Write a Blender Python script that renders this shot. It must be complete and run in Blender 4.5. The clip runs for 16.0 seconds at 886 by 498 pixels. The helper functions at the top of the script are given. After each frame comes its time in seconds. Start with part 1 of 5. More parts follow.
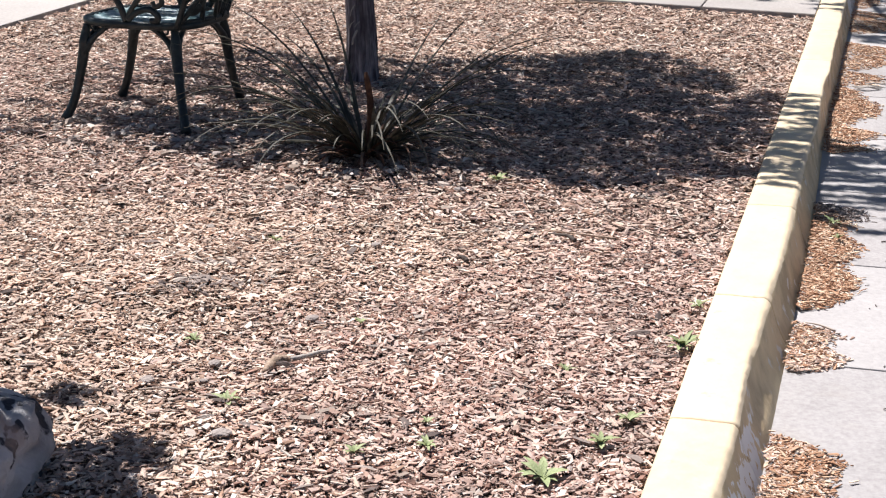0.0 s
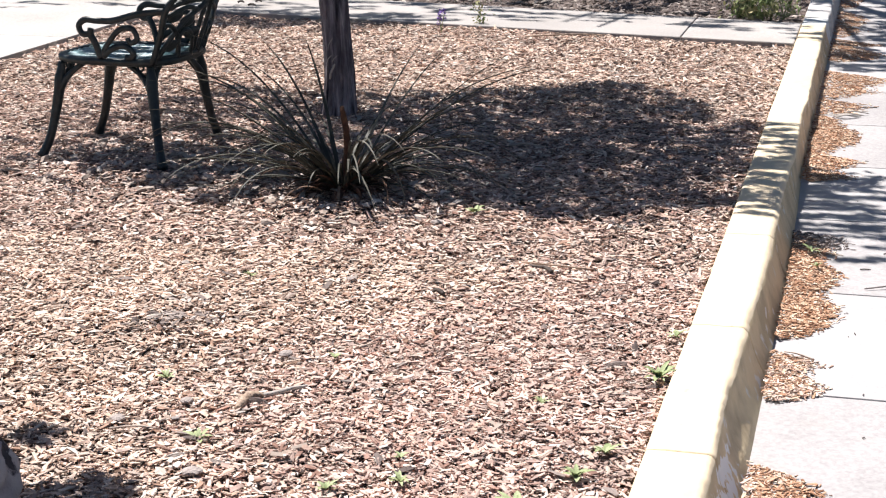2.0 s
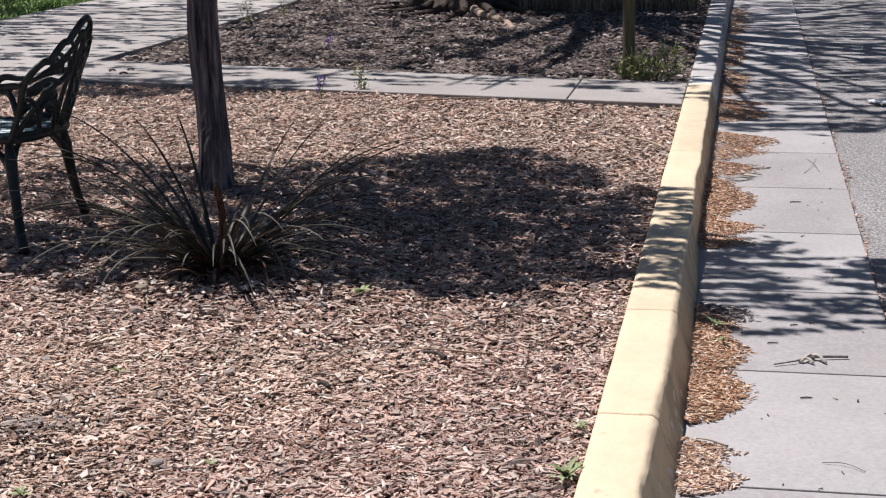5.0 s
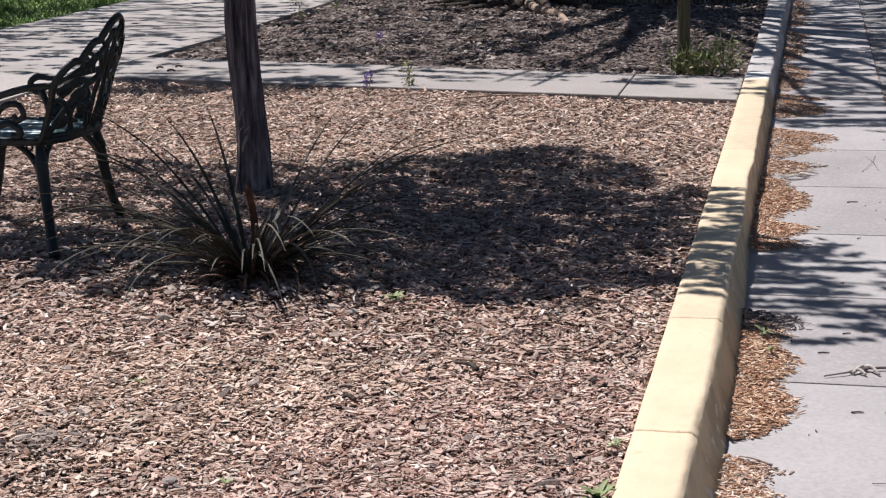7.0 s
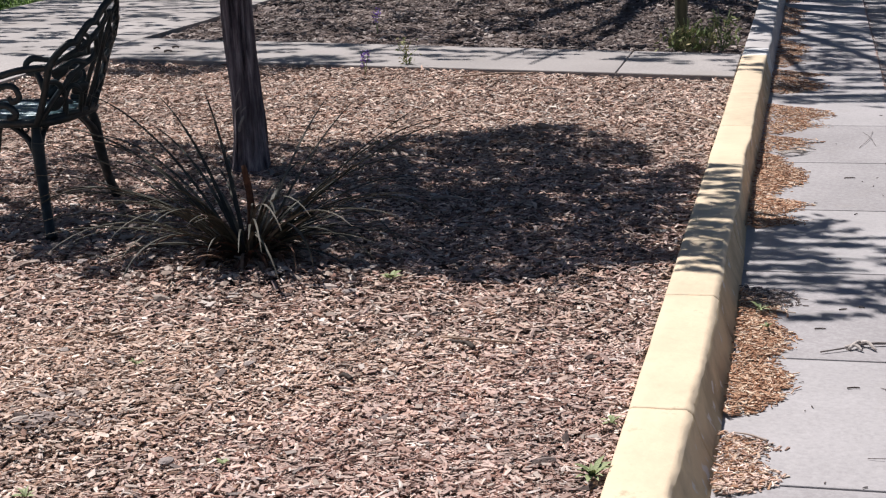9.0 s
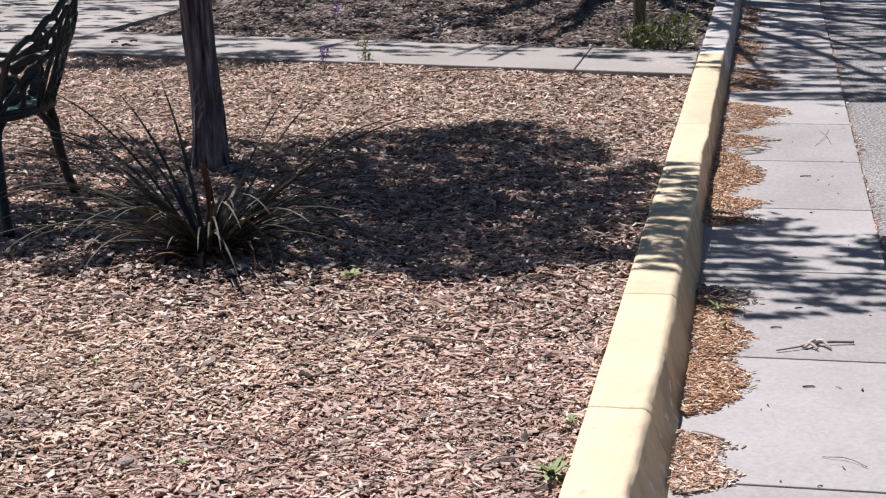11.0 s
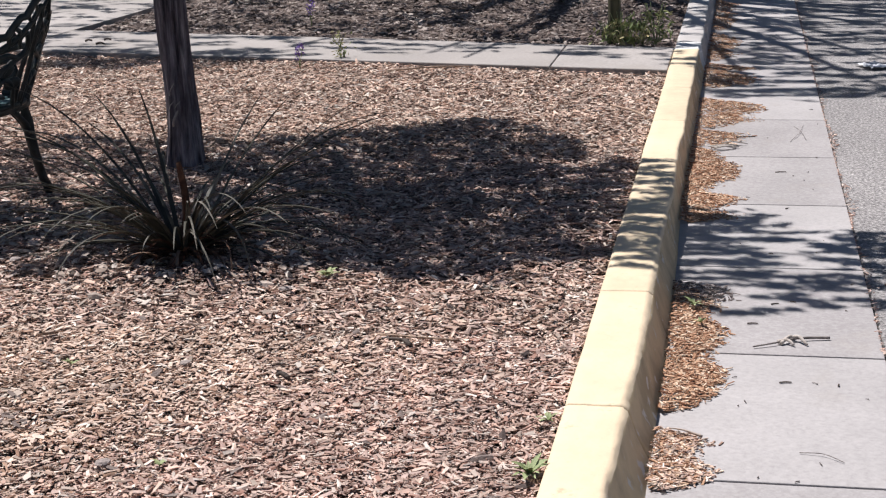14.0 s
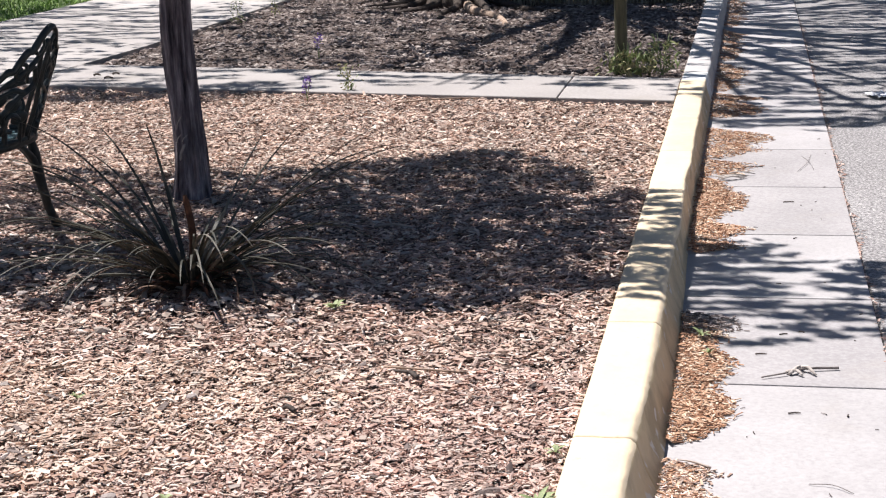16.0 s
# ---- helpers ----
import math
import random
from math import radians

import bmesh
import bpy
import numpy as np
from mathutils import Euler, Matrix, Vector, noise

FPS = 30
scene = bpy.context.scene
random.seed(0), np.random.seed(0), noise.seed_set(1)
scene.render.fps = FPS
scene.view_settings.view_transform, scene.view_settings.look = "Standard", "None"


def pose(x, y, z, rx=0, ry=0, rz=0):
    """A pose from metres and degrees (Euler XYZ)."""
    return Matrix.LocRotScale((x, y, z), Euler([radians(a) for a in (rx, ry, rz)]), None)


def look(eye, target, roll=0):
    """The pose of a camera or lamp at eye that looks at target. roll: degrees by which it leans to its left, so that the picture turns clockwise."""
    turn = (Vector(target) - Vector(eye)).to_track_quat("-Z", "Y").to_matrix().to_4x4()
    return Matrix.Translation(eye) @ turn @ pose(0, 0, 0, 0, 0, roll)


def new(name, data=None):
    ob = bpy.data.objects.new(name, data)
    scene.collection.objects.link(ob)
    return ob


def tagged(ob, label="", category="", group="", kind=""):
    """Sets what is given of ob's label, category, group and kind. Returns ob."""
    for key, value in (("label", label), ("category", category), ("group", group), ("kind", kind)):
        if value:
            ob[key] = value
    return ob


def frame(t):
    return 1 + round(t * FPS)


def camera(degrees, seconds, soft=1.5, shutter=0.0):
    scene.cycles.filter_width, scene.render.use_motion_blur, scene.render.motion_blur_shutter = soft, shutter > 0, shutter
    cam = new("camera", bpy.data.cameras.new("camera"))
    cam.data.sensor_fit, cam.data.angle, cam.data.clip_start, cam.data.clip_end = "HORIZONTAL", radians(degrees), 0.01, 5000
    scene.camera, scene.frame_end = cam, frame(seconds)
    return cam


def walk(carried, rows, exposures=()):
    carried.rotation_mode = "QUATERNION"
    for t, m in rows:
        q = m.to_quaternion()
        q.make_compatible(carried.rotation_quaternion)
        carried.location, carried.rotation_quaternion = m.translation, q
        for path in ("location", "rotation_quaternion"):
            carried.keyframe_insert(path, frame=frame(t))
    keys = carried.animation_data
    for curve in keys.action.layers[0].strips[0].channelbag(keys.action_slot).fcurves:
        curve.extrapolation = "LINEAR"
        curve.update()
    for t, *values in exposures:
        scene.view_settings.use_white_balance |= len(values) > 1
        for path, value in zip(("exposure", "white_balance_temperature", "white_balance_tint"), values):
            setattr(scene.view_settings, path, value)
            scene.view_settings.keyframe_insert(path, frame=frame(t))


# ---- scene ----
cam = camera(32.0, 16.0, soft=1.2)
PATH = [
    (0, (0.416, -0.658, 1.469), (-0.11, 1.176, 0.87), 0.0),
    (0.5, (0.419, -0.656, 1.466), (-0.1, 1.19, 0.897), -0.4),
    (1, (0.427, -0.648, 1.464), (-0.087, 1.202, 0.904), -0.6),
    (1.5, (0.439, -0.632, 1.461), (-0.075, 1.218, 0.902), -0.7),
    (2, (0.447, -0.619, 1.457), (-0.068, 1.231, 0.9), -0.6),
    (2.5, (0.461, -0.59, 1.455), (-0.055, 1.261, 0.904), -0.6),
    (3, (0.455, -0.545, 1.448), (-0.053, 1.313, 0.907), -0.7),
    (3.5, (0.389, -0.487, 1.46), (-0.022, 1.408, 0.969), -1.0),
    (4, (0.339, -0.431, 1.456), (-0.045, 1.472, 0.974), -1.1),
    (4.2, (0.332, -0.409, 1.453), (-0.038, 1.496, 0.966), -1.1),
    (6.3, (0.427, -0.072, 1.419), (0.009, 1.825, 0.94), -1.1),
    (6.5, (0.427, -0.064, 1.422), (-0.004, 1.829, 0.938), -1.3),
    (7, (0.416, -0.069, 1.427), (-0.04, 1.815, 0.936), -1.6),
    (7.5, (0.406, -0.076, 1.427), (-0.051, 1.808, 0.934), -1.7),
    (8, (0.419, -0.071, 1.423), (-0.04, 1.812, 0.928), -1.7),
    (8.5, (0.432, -0.064, 1.423), (-0.026, 1.813, 0.907), -2.0),
    (10.8, (0.426, -0.082, 1.451), (-0.015, 1.798, 0.93), -1.7),
    (11, (0.429, -0.078, 1.449), (0.026, 1.808, 0.921), -1.5),
    (11.5, (0.433, -0.064, 1.446), (0.079, 1.829, 0.907), -1.2),
    (12, (0.429, -0.066, 1.451), (0.057, 1.824, 0.912), -1.5),
    (12.5, (0.43, -0.064, 1.449), (0.057, 1.827, 0.916), -1.6),
    (13, (0.432, -0.067, 1.452), (0.059, 1.824, 0.918), -1.6),
    (13.5, (0.427, -0.069, 1.451), (0.055, 1.823, 0.919), -1.6),
    (14, (0.427, -0.073, 1.453), (0.054, 1.818, 0.92), -1.6),
    (14.5, (0.429, -0.072, 1.454), (0.056, 1.82, 0.924), -1.6),
    (15, (0.432, -0.067, 1.453), (0.061, 1.826, 0.925), -1.6),
    (15.5, (0.435, -0.066, 1.454), (0.052, 1.829, 0.941), -1.9),
    (16, (0.435, -0.063, 1.451), (0.049, 1.836, 0.958), -2.0),
]
walk(cam, [(t, look(eye, target, roll)) for t, eye, target, roll in PATH],
     exposures=[(0, 0.56, 6510, 11), (0.6, 0.80, 6520, 10), (1.0, 0.88, 6530, 10), (2.0, 0.82, 6530, 10), (3.0, 0.79, 6530, 10), (3.4, 0.13, 6460, 13), (4.2, 0.09, 6460, 13), (8.7, 0.08, 6460, 13), (10.8, 0.21, 6460, 13), (11.3, 0.07, 6460, 13), (11.7, -0.03, 6460, 13), (13.2, 0.01, 6480, 12), (14.0, 0.19, 6480, 12), (14.5, 0.33, 6480, 12), (15.0, 0.50, 6480, 12), (16, 0.59, 6480, 12)])

# ---- light ----
SUN_EL, SUN_AZ = radians(64), radians(-60)          # azimuth from +y towards +x
world = bpy.data.worlds.new("sky")
scene.world = world
world.use_nodes = True
wn = world.node_tree.nodes
sky = wn.new("ShaderNodeTexSky")
sky.sky_type, sky.sun_disc = "NISHITA", False
sky.sun_elevation, sky.sun_rotation = SUN_EL, SUN_AZ
world.node_tree.links.new(sky.outputs[0], wn["Background"].inputs[0])
sky.ozone_density = 5.0
wn["Background"].inputs[1].default_value = 0.038
sun = new("sun", bpy.data.lights.new("sun", "SUN"))
sun.data.energy, sun.data.angle, sun.data.color = 5.15, radians(0.53), (1.0, 0.96, 0.925)
to_sun = Vector((math.sin(SUN_AZ) * math.cos(SUN_EL), math.cos(SUN_AZ) * math.cos(SUN_EL), math.sin(SUN_EL)))
sun.matrix_world = look(to_sun * 40, (0, 0, 0))


# ---- materials ----
def surface(name, colours, scale=8.0, rough=0.85, bump=0.3, bump_scale=60.0, patch=0.25, patch_scale=1.2, stretch=(1, 1, 1),
            vary="", metallic=0.0, spec=0.35, bump_dist=0.01, clump=None):
    """A worn surface: a colour ramp over fine grain (or over each piece's own chance), darkened and lightened in patches."""
    m = bpy.data.materials.new(name)
    m.use_nodes = True
    n, l = m.node_tree.nodes, m.node_tree.links
    bsdf = n["Principled BSDF"]
    co = n.new("ShaderNodeTexCoord")
    mp = n.new("ShaderNodeMapping")
    mp.inputs["Scale"].default_value = stretch
    l.new(co.outputs["Object"], mp.inputs[0])
    grain = n.new("ShaderNodeTexNoise")
    grain.inputs["Scale"].default_value, grain.inputs["Detail"].default_value, grain.inputs["Roughness"].default_value = scale, 6, 0.65
    l.new(mp.outputs[0], grain.inputs["Vector"])
    ramp = n.new("ShaderNodeValToRGB")
    while len(ramp.color_ramp.elements) < len(colours):
        ramp.color_ramp.elements.new(0.5)
    for e, (p, c) in zip(ramp.color_ramp.elements, colours):
        e.position, e.color = p, (*c, 1)
    source = grain.outputs["Fac"]
    if vary:
        if vary == "island":
            g = n.new("ShaderNodeNewGeometry")
            chance = g.outputs["Random Per Island"]
        else:
            g = n.new("ShaderNodeObjectInfo")
            chance = g.outputs["Random"]
        mix = n.new("ShaderNodeMath")
        mix.operation, mix.inputs[1].default_value = "MULTIPLY_ADD", 0.75 if vary == "island" else 0.3
        l.new(chance, mix.inputs[0])
        half = n.new("ShaderNodeMath")
        half.operation, half.inputs[1].default_value = "MULTIPLY", 0.25 if vary == "island" else 0.7
        l.new(grain.outputs["Fac"], half.inputs[0])
        l.new(half.outputs[0], mix.inputs[2])
        source = mix.outputs[0]
    l.new(source, ramp.inputs[0])
    big = n.new("ShaderNodeTexNoise")
    big.inputs["Scale"].default_value, big.inputs["Detail"].default_value = patch_scale, 4
    l.new(co.outputs["Object"], big.inputs["Vector"])
    rng = n.new("ShaderNodeMapRange")
    rng.inputs["From Min"].default_value, rng.inputs["From Max"].default_value = 0.3, 0.7
    rng.inputs["To Min"].default_value, rng.inputs["To Max"].default_value = 1 - patch, 1 + patch * 0.6
    l.new(big.outputs["Fac"], rng.inputs["Value"])
    if clump:
        mid = n.new("ShaderNodeTexNoise")
        mid.inputs["Scale"].default_value, mid.inputs["Detail"].default_value = clump[0], 3
        l.new(co.outputs["Object"], mid.inputs["Vector"])
        rng2 = n.new("ShaderNodeMapRange")
        rng2.inputs["From Min"].default_value, rng2.inputs["From Max"].default_value = 0.3, 0.7
        rng2.inputs["To Min"].default_value, rng2.inputs["To Max"].default_value = 1 - clump[1], 1 + clump[1] * 0.6
        l.new(mid.outputs["Fac"], rng2.inputs["Value"])
        both = n.new("ShaderNodeMath")
        both.operation = "MULTIPLY"
        l.new(rng.outputs[0], both.inputs[0])
        l.new(rng2.outputs[0], both.inputs[1])
        rng = both
    mul = n.new("ShaderNodeVectorMath")
    mul.operation = "SCALE"
    l.new(ramp.outputs[0], mul.inputs[0])
    l.new(rng.outputs[0], mul.inputs["Scale"])
    l.new(mul.outputs[0], bsdf.inputs["Base Color"])
    bsdf.inputs["Roughness"].default_value, bsdf.inputs["Metallic"].default_value = rough, metallic
    bsdf.inputs["Specular IOR Level"].default_value = spec
    if bump:
        fine = n.new("ShaderNodeTexNoise")
        fine.inputs["Scale"].default_value, fine.inputs["Detail"].default_value = bump_scale, 5
        l.new(mp.outputs[0], fine.inputs["Vector"])
        b = n.new("ShaderNodeBump")
        b.inputs["Strength"].default_value, b.inputs["Distance"].default_value = bump, bump_dist
        l.new(fine.outputs["Fac"], b.inputs["Height"])
        l.new(b.outputs[0], bsdf.inputs["Normal"])
    return m


MULCH = surface("bark_mulch", [(0.08, (0.12, 0.066, 0.054)), (0.2, (0.36, 0.205, 0.158)), (0.34, (0.46, 0.335, 0.295)), (0.48, (0.66, 0.445, 0.36)), (0.62, (0.55, 0.42, 0.375)), (0.76, (0.77, 0.585, 0.485)), (0.88, (0.85, 0.77, 0.71))],
                scale=90, rough=0.9, bump=0.12, bump_scale=300, patch=0.24, patch_scale=3.2, vary="island", clump=(24, 0.42))
TAN_MULCH = surface("sun_bleached_mulch", [(0.08, (0.11, 0.062, 0.048)), (0.2, (0.36, 0.22, 0.16)), (0.34, (0.50, 0.365, 0.305)), (0.48, (0.68, 0.48, 0.38)), (0.62, (0.57, 0.45, 0.39)), (0.76, (0.78, 0.61, 0.495)), (0.88, (0.86, 0.785, 0.71))],
                    scale=90, rough=0.9, bump=0.12, bump_scale=300, patch=0.24, patch_scale=2.6, vary="island", clump=(20, 0.5))
LIGHT_MULCH = surface("tan_mulch", [(0.08, (0.17, 0.10, 0.075)), (0.2, (0.42, 0.265, 0.19)), (0.34, (0.56, 0.42, 0.345)), (0.48, (0.70, 0.50, 0.395)), (0.62, (0.60, 0.47, 0.405)), (0.76, (0.79, 0.62, 0.505)), (0.88, (0.87, 0.80, 0.72))],
                      scale=90, rough=0.9, bump=0.12, bump_scale=300, patch=0.22, patch_scale=3.0, vary="island", clump=(22, 0.40))
SOIL = surface("mulch_bed_soil", [(0.3, (0.05, 0.03, 0.024)), (0.5, (0.12, 0.076, 0.06)), (0.7, (0.28, 0.195, 0.155))], scale=45, bump=1.0, bump_scale=90, bump_dist=0.02)
LITTER = surface("dark_litter", [(0.05, (0.06, 0.043, 0.04)), (0.35, (0.165, 0.128, 0.117)), (0.6, (0.28, 0.228, 0.207)), (0.9, (0.55, 0.48, 0.435))],
                 scale=50, bump=0.4, bump_scale=200, patch=0.3, patch_scale=0.7, vary="island")
LITTER_SOIL = surface("dark_bed_soil", [(0.3, (0.06, 0.042, 0.035)), (0.5, (0.15, 0.11, 0.095)), (0.7, (0.25, 0.2, 0.17))], scale=30, bump=1.0, bump_scale=70, bump_dist=0.02, patch=0.3)
FLAKE = surface("large_bark_chip", [(0.28, (0.12, 0.07, 0.055)), (0.38, (0.36, 0.22, 0.17)), (0.48, (0.52, 0.37, 0.31)), (0.58, (0.64, 0.47, 0.38)), (0.68, (0.80, 0.70, 0.62))],
                scale=70, rough=0.9, bump=0.4, bump_scale=220, patch=0.2, patch_scale=30, vary="object", stretch=(0.25, 1, 1))
SPILL = surface("orange_bark", [(0.1, (0.13, 0.058, 0.036)), (0.3, (0.36, 0.19, 0.112)), (0.55, (0.51, 0.31, 0.20)), (0.72, (0.58, 0.41, 0.29)), (0.88, (0.82, 0.69, 0.55))],
                scale=60, bump=0.12, bump_scale=220, patch=0.15, vary="island")
CONCRETE = surface("gutter_concrete", [(0.34, (0.33, 0.312, 0.315)), (0.5, (0.405, 0.388, 0.39)), (0.66, (0.46, 0.442, 0.442))], scale=70, rough=0.9, bump=0.25, bump_scale=260,
                   patch=0.12, patch_scale=2.2, vary="object", bump_dist=0.004)
WALK = surface("walk_concrete", [(0.34, (0.36, 0.335, 0.322)), (0.5, (0.435, 0.408, 0.392)), (0.66, (0.50, 0.472, 0.452))], scale=50, rough=0.9, bump=0.25, bump_scale=200,
               patch=0.15, patch_scale=1.1, vary="object", bump_dist=0.004)
JOINT = surface("joint_dirt", [(0.3, (0.025, 0.02, 0.017)), (0.7, (0.07, 0.055, 0.045))], scale=40, bump=0.5)
ASPHALT = surface("asphalt", [(0.38, (0.13, 0.123, 0.125)), (0.47, (0.25, 0.239, 0.24)), (0.55, (0.34, 0.327, 0.325)), (0.64, (0.56, 0.54, 0.53))], scale=75, rough=0.9, bump=1.0, bump_scale=120,
                  patch=0.16, patch_scale=0.8, bump_dist=0.006)
BARK = surface("grey_bark", [(0.36, (0.038, 0.031, 0.038)), (0.48, (0.155, 0.130, 0.145)), (0.58, (0.27, 0.235, 0.255)), (0.68, (0.48, 0.435, 0.45))], scale=34, rough=0.95, bump=1.0, bump_scale=40,
               stretch=(1, 1, 0.09), patch=0.3, patch_scale=5, bump_dist=0.035)
BIG_BARK = surface("dark_bark", [(0.3, (0.03, 0.024, 0.02)), (0.5, (0.085, 0.065, 0.055)), (0.75, (0.19, 0.16, 0.14))], scale=14, rough=0.95, bump=1.0, bump_scale=18,
                   stretch=(1, 1, 0.25), patch=0.35, patch_scale=2, bump_dist=0.04)
ROOT_BARK = surface("root_bark", [(0.3, (0.03, 0.023, 0.019)), (0.6, (0.085, 0.066, 0.056))], scale=20, rough=0.95, bump=0.8, bump_scale=40, bump_dist=0.02)
POST_BARK = surface("mossy_post_wood", [(0.3, (0.045, 0.042, 0.028)), (0.5, (0.10, 0.094, 0.06)), (0.75, (0.17, 0.16, 0.11))], scale=25, bump=0.8, bump_scale=50, stretch=(1, 1, 0.12))
IRON = surface("dark_green_cast_metal", [(0.3, (0.006, 0.011, 0.013)), (0.55, (0.014, 0.025, 0.029)), (0.8, (0.04, 0.060, 0.067))], scale=30, rough=0.46, bump=0.2, bump_scale=180,
               patch=0.3, patch_scale=9, spec=0.5, bump_dist=0.003)
# the palest tones stand for blue-white sky reflections on the slats
SEAT = surface("worn_blue_green_seat_sheen", [(0.38, (0.03, 0.075, 0.085)), (0.5, (0.15, 0.265, 0.29)), (0.62, (0.48, 0.58, 0.60))], scale=24, rough=0.35, bump=0.2, bump_scale=150,
               patch=0.4, patch_scale=14, spec=0.6, bump_dist=0.003)
BLADE = surface("grey_green_blade", [(0.25, (0.030, 0.030, 0.023)), (0.5, (0.068, 0.066, 0.050)), (0.75, (0.17, 0.158, 0.132))], scale=12, rough=0.6, bump=0.2, bump_scale=120, patch=0.3, patch_scale=6, vary="object")
DRY = surface("dry_blade", [(0.25, (0.07, 0.032, 0.02)), (0.5, (0.15, 0.082, 0.054)), (0.75, (0.34, 0.26, 0.195))], scale=14, rough=0.8, bump=0.2, patch=0.3, patch_scale=5, vary="object")
OLD_BASE = surface("old_leaf_base", [(0.3, (0.05, 0.024, 0.016)), (0.7, (0.17, 0.085, 0.055))], scale=30, rough=0.9, bump=0.4)
STALK = surface("dead_stalk", [(0.3, (0.06, 0.027, 0.017)), (0.7, (0.19, 0.088, 0.05))], scale=30, bump=0.4)
WEED = surface("weed_leaf", [(0.2, (0.21, 0.26, 0.115)), (0.5, (0.33, 0.385, 0.19)), (0.8, (0.46, 0.50, 0.30))], scale=30, rough=0.6, bump=0.2, patch=0.25, patch_scale=12, vary="object")
WEED_MIX = surface("weed_clump_leaf", [(0.1, (0.13, 0.18, 0.065)), (0.4, (0.25, 0.31, 0.12)), (0.65, (0.45, 0.42, 0.20)), (0.95, (0.62, 0.53, 0.33))], scale=20, rough=0.7, bump=0.1, vary="island")
GRASS = surface("lawn_blade", [(0.1, (0.08, 0.16, 0.03)), (0.45, (0.18, 0.32, 0.06)), (0.75, (0.32, 0.46, 0.11)), (0.9, (0.60, 0.62, 0.38))], scale=5, rough=0.7, bump=0, patch=0.35, patch_scale=0.8, vary="island")
LAWN_SOIL = surface("lawn_soil", [(0.3, (0.03, 0.055, 0.014)), (0.6, (0.08, 0.13, 0.03))], scale=20, bump=0.8)
LEAF = surface("tree_leaf", [(0.1, (0.035, 0.075, 0.018)), (0.5, (0.06, 0.115, 0.03)), (0.9, (0.11, 0.17, 0.05))], scale=6, rough=0.55, bump=0, vary="island")
STONE = surface("grey_boulder", [(0.3, (0.30, 0.29, 0.31)), (0.5, (0.46, 0.45, 0.47)), (0.75, (0.60, 0.585, 0.60))], scale=9, rough=0.9, bump=0.8, bump_scale=35, patch=0.35, patch_scale=5, bump_dist=0.02)
PALE = surface("pale_stone_bits", [(0.1, (0.30, 0.235, 0.195)), (0.6, (0.49, 0.405, 0.35)), (0.9, (0.68, 0.61, 0.555))], scale=30, bump=0.4, vary="island")
DULL = surface("dull_grey_stone", [(0.3, (0.28, 0.235, 0.22)), (0.7, (0.46, 0.40, 0.375))], scale=40, bump=0.8, bump_scale=120)
DEADWOOD = surface("bleached_wood", [(0.3, (0.22, 0.15, 0.11)), (0.55, (0.46, 0.34, 0.26)), (0.8, (0.62, 0.5, 0.41))], scale=30, bump=0.6, bump_scale=90, stretch=(1, 1, 1))
DARKTWIG = surface("dark_twig_wood", [(0.3, (0.045, 0.035, 0.03)), (0.7, (0.14, 0.115, 0.1))], scale=40, bump=0.5)
GREYTWIG = surface("grey_twig_wood", [(0.3, (0.10, 0.085, 0.08)), (0.7, (0.27, 0.24, 0.225))], scale=40, bump=0.5)
PALETWIG = surface("pale_curled_bark", [(0.3, (0.34, 0.30, 0.27)), (0.7, (0.60, 0.55, 0.51))], scale=60, bump=0.5)
PETAL = surface("violet_petal", [(0.2, (0.20, 0.11, 0.42)), (0.8, (0.36, 0.24, 0.62))], scale=20, rough=0.6, bump=0, vary="island")
PAPER = surface("white_paper", [(0.3, (0.72, 0.74, 0.78)), (0.7, (0.83, 0.84, 0.86))], scale=10, bump=0.1)
DRYGRASS = surface("dry_grass", [(0.1, (0.14, 0.115, 0.085)), (0.5, (0.33, 0.28, 0.21)), (0.9, (0.52, 0.46, 0.37))], scale=10, bump=0, vary="island")
DIRT = surface("plain_dirt", [(0.3, (0.14, 0.11, 0.085)), (0.6, (0.25, 0.2, 0.16))], scale=3, bump=0.6, bump_scale=30, patch=0.3, patch_scale=0.3)


def kerb_paint(name, base, chip):
    """Thick cream paint, worn through to the concrete along the outer edge and in blisters low on the face."""
    m = surface(name, [(0.25, tuple(0.86 * c for c in base)), (0.5, base), (0.75, tuple(min(0.9, 1.06 * c) for c in base))], scale=18, rough=0.6, bump=0.35, bump_scale=38,
                patch=0.10, patch_scale=3.5, vary="object", bump_dist=0.008)
    n, l = m.node_tree.nodes, m.node_tree.links
    bsdf = n["Principled BSDF"]
    old = bsdf.inputs["Base Color"].links[0].from_socket
    co = n["Texture Coordinate"]
    worn = n.new("ShaderNodeTexNoise")
    worn.inputs["Scale"].default_value, worn.inputs["Detail"].default_value, worn.inputs["Roughness"].default_value = 7, 8, 0.7
    l.new(co.outputs["Object"], worn.inputs["Vector"])
    edge = n.new("ShaderNodeMapRange")
    edge.inputs["From Min"].default_value, edge.inputs["From Max"].default_value = 0.60, 0.68
    l.new(worn.outputs["Fac"], edge.inputs["Value"])
    mix = n.new("ShaderNodeMix")
    mix.data_type = "RGBA"
    l.new(edge.outputs[0], mix.inputs["Factor"])
    l.new(old, mix.inputs["A"])
    mix.inputs["B"].default_value = (*chip, 1)
    l.new(mix.outputs["Result"], bsdf.inputs["Base Color"])
    return m


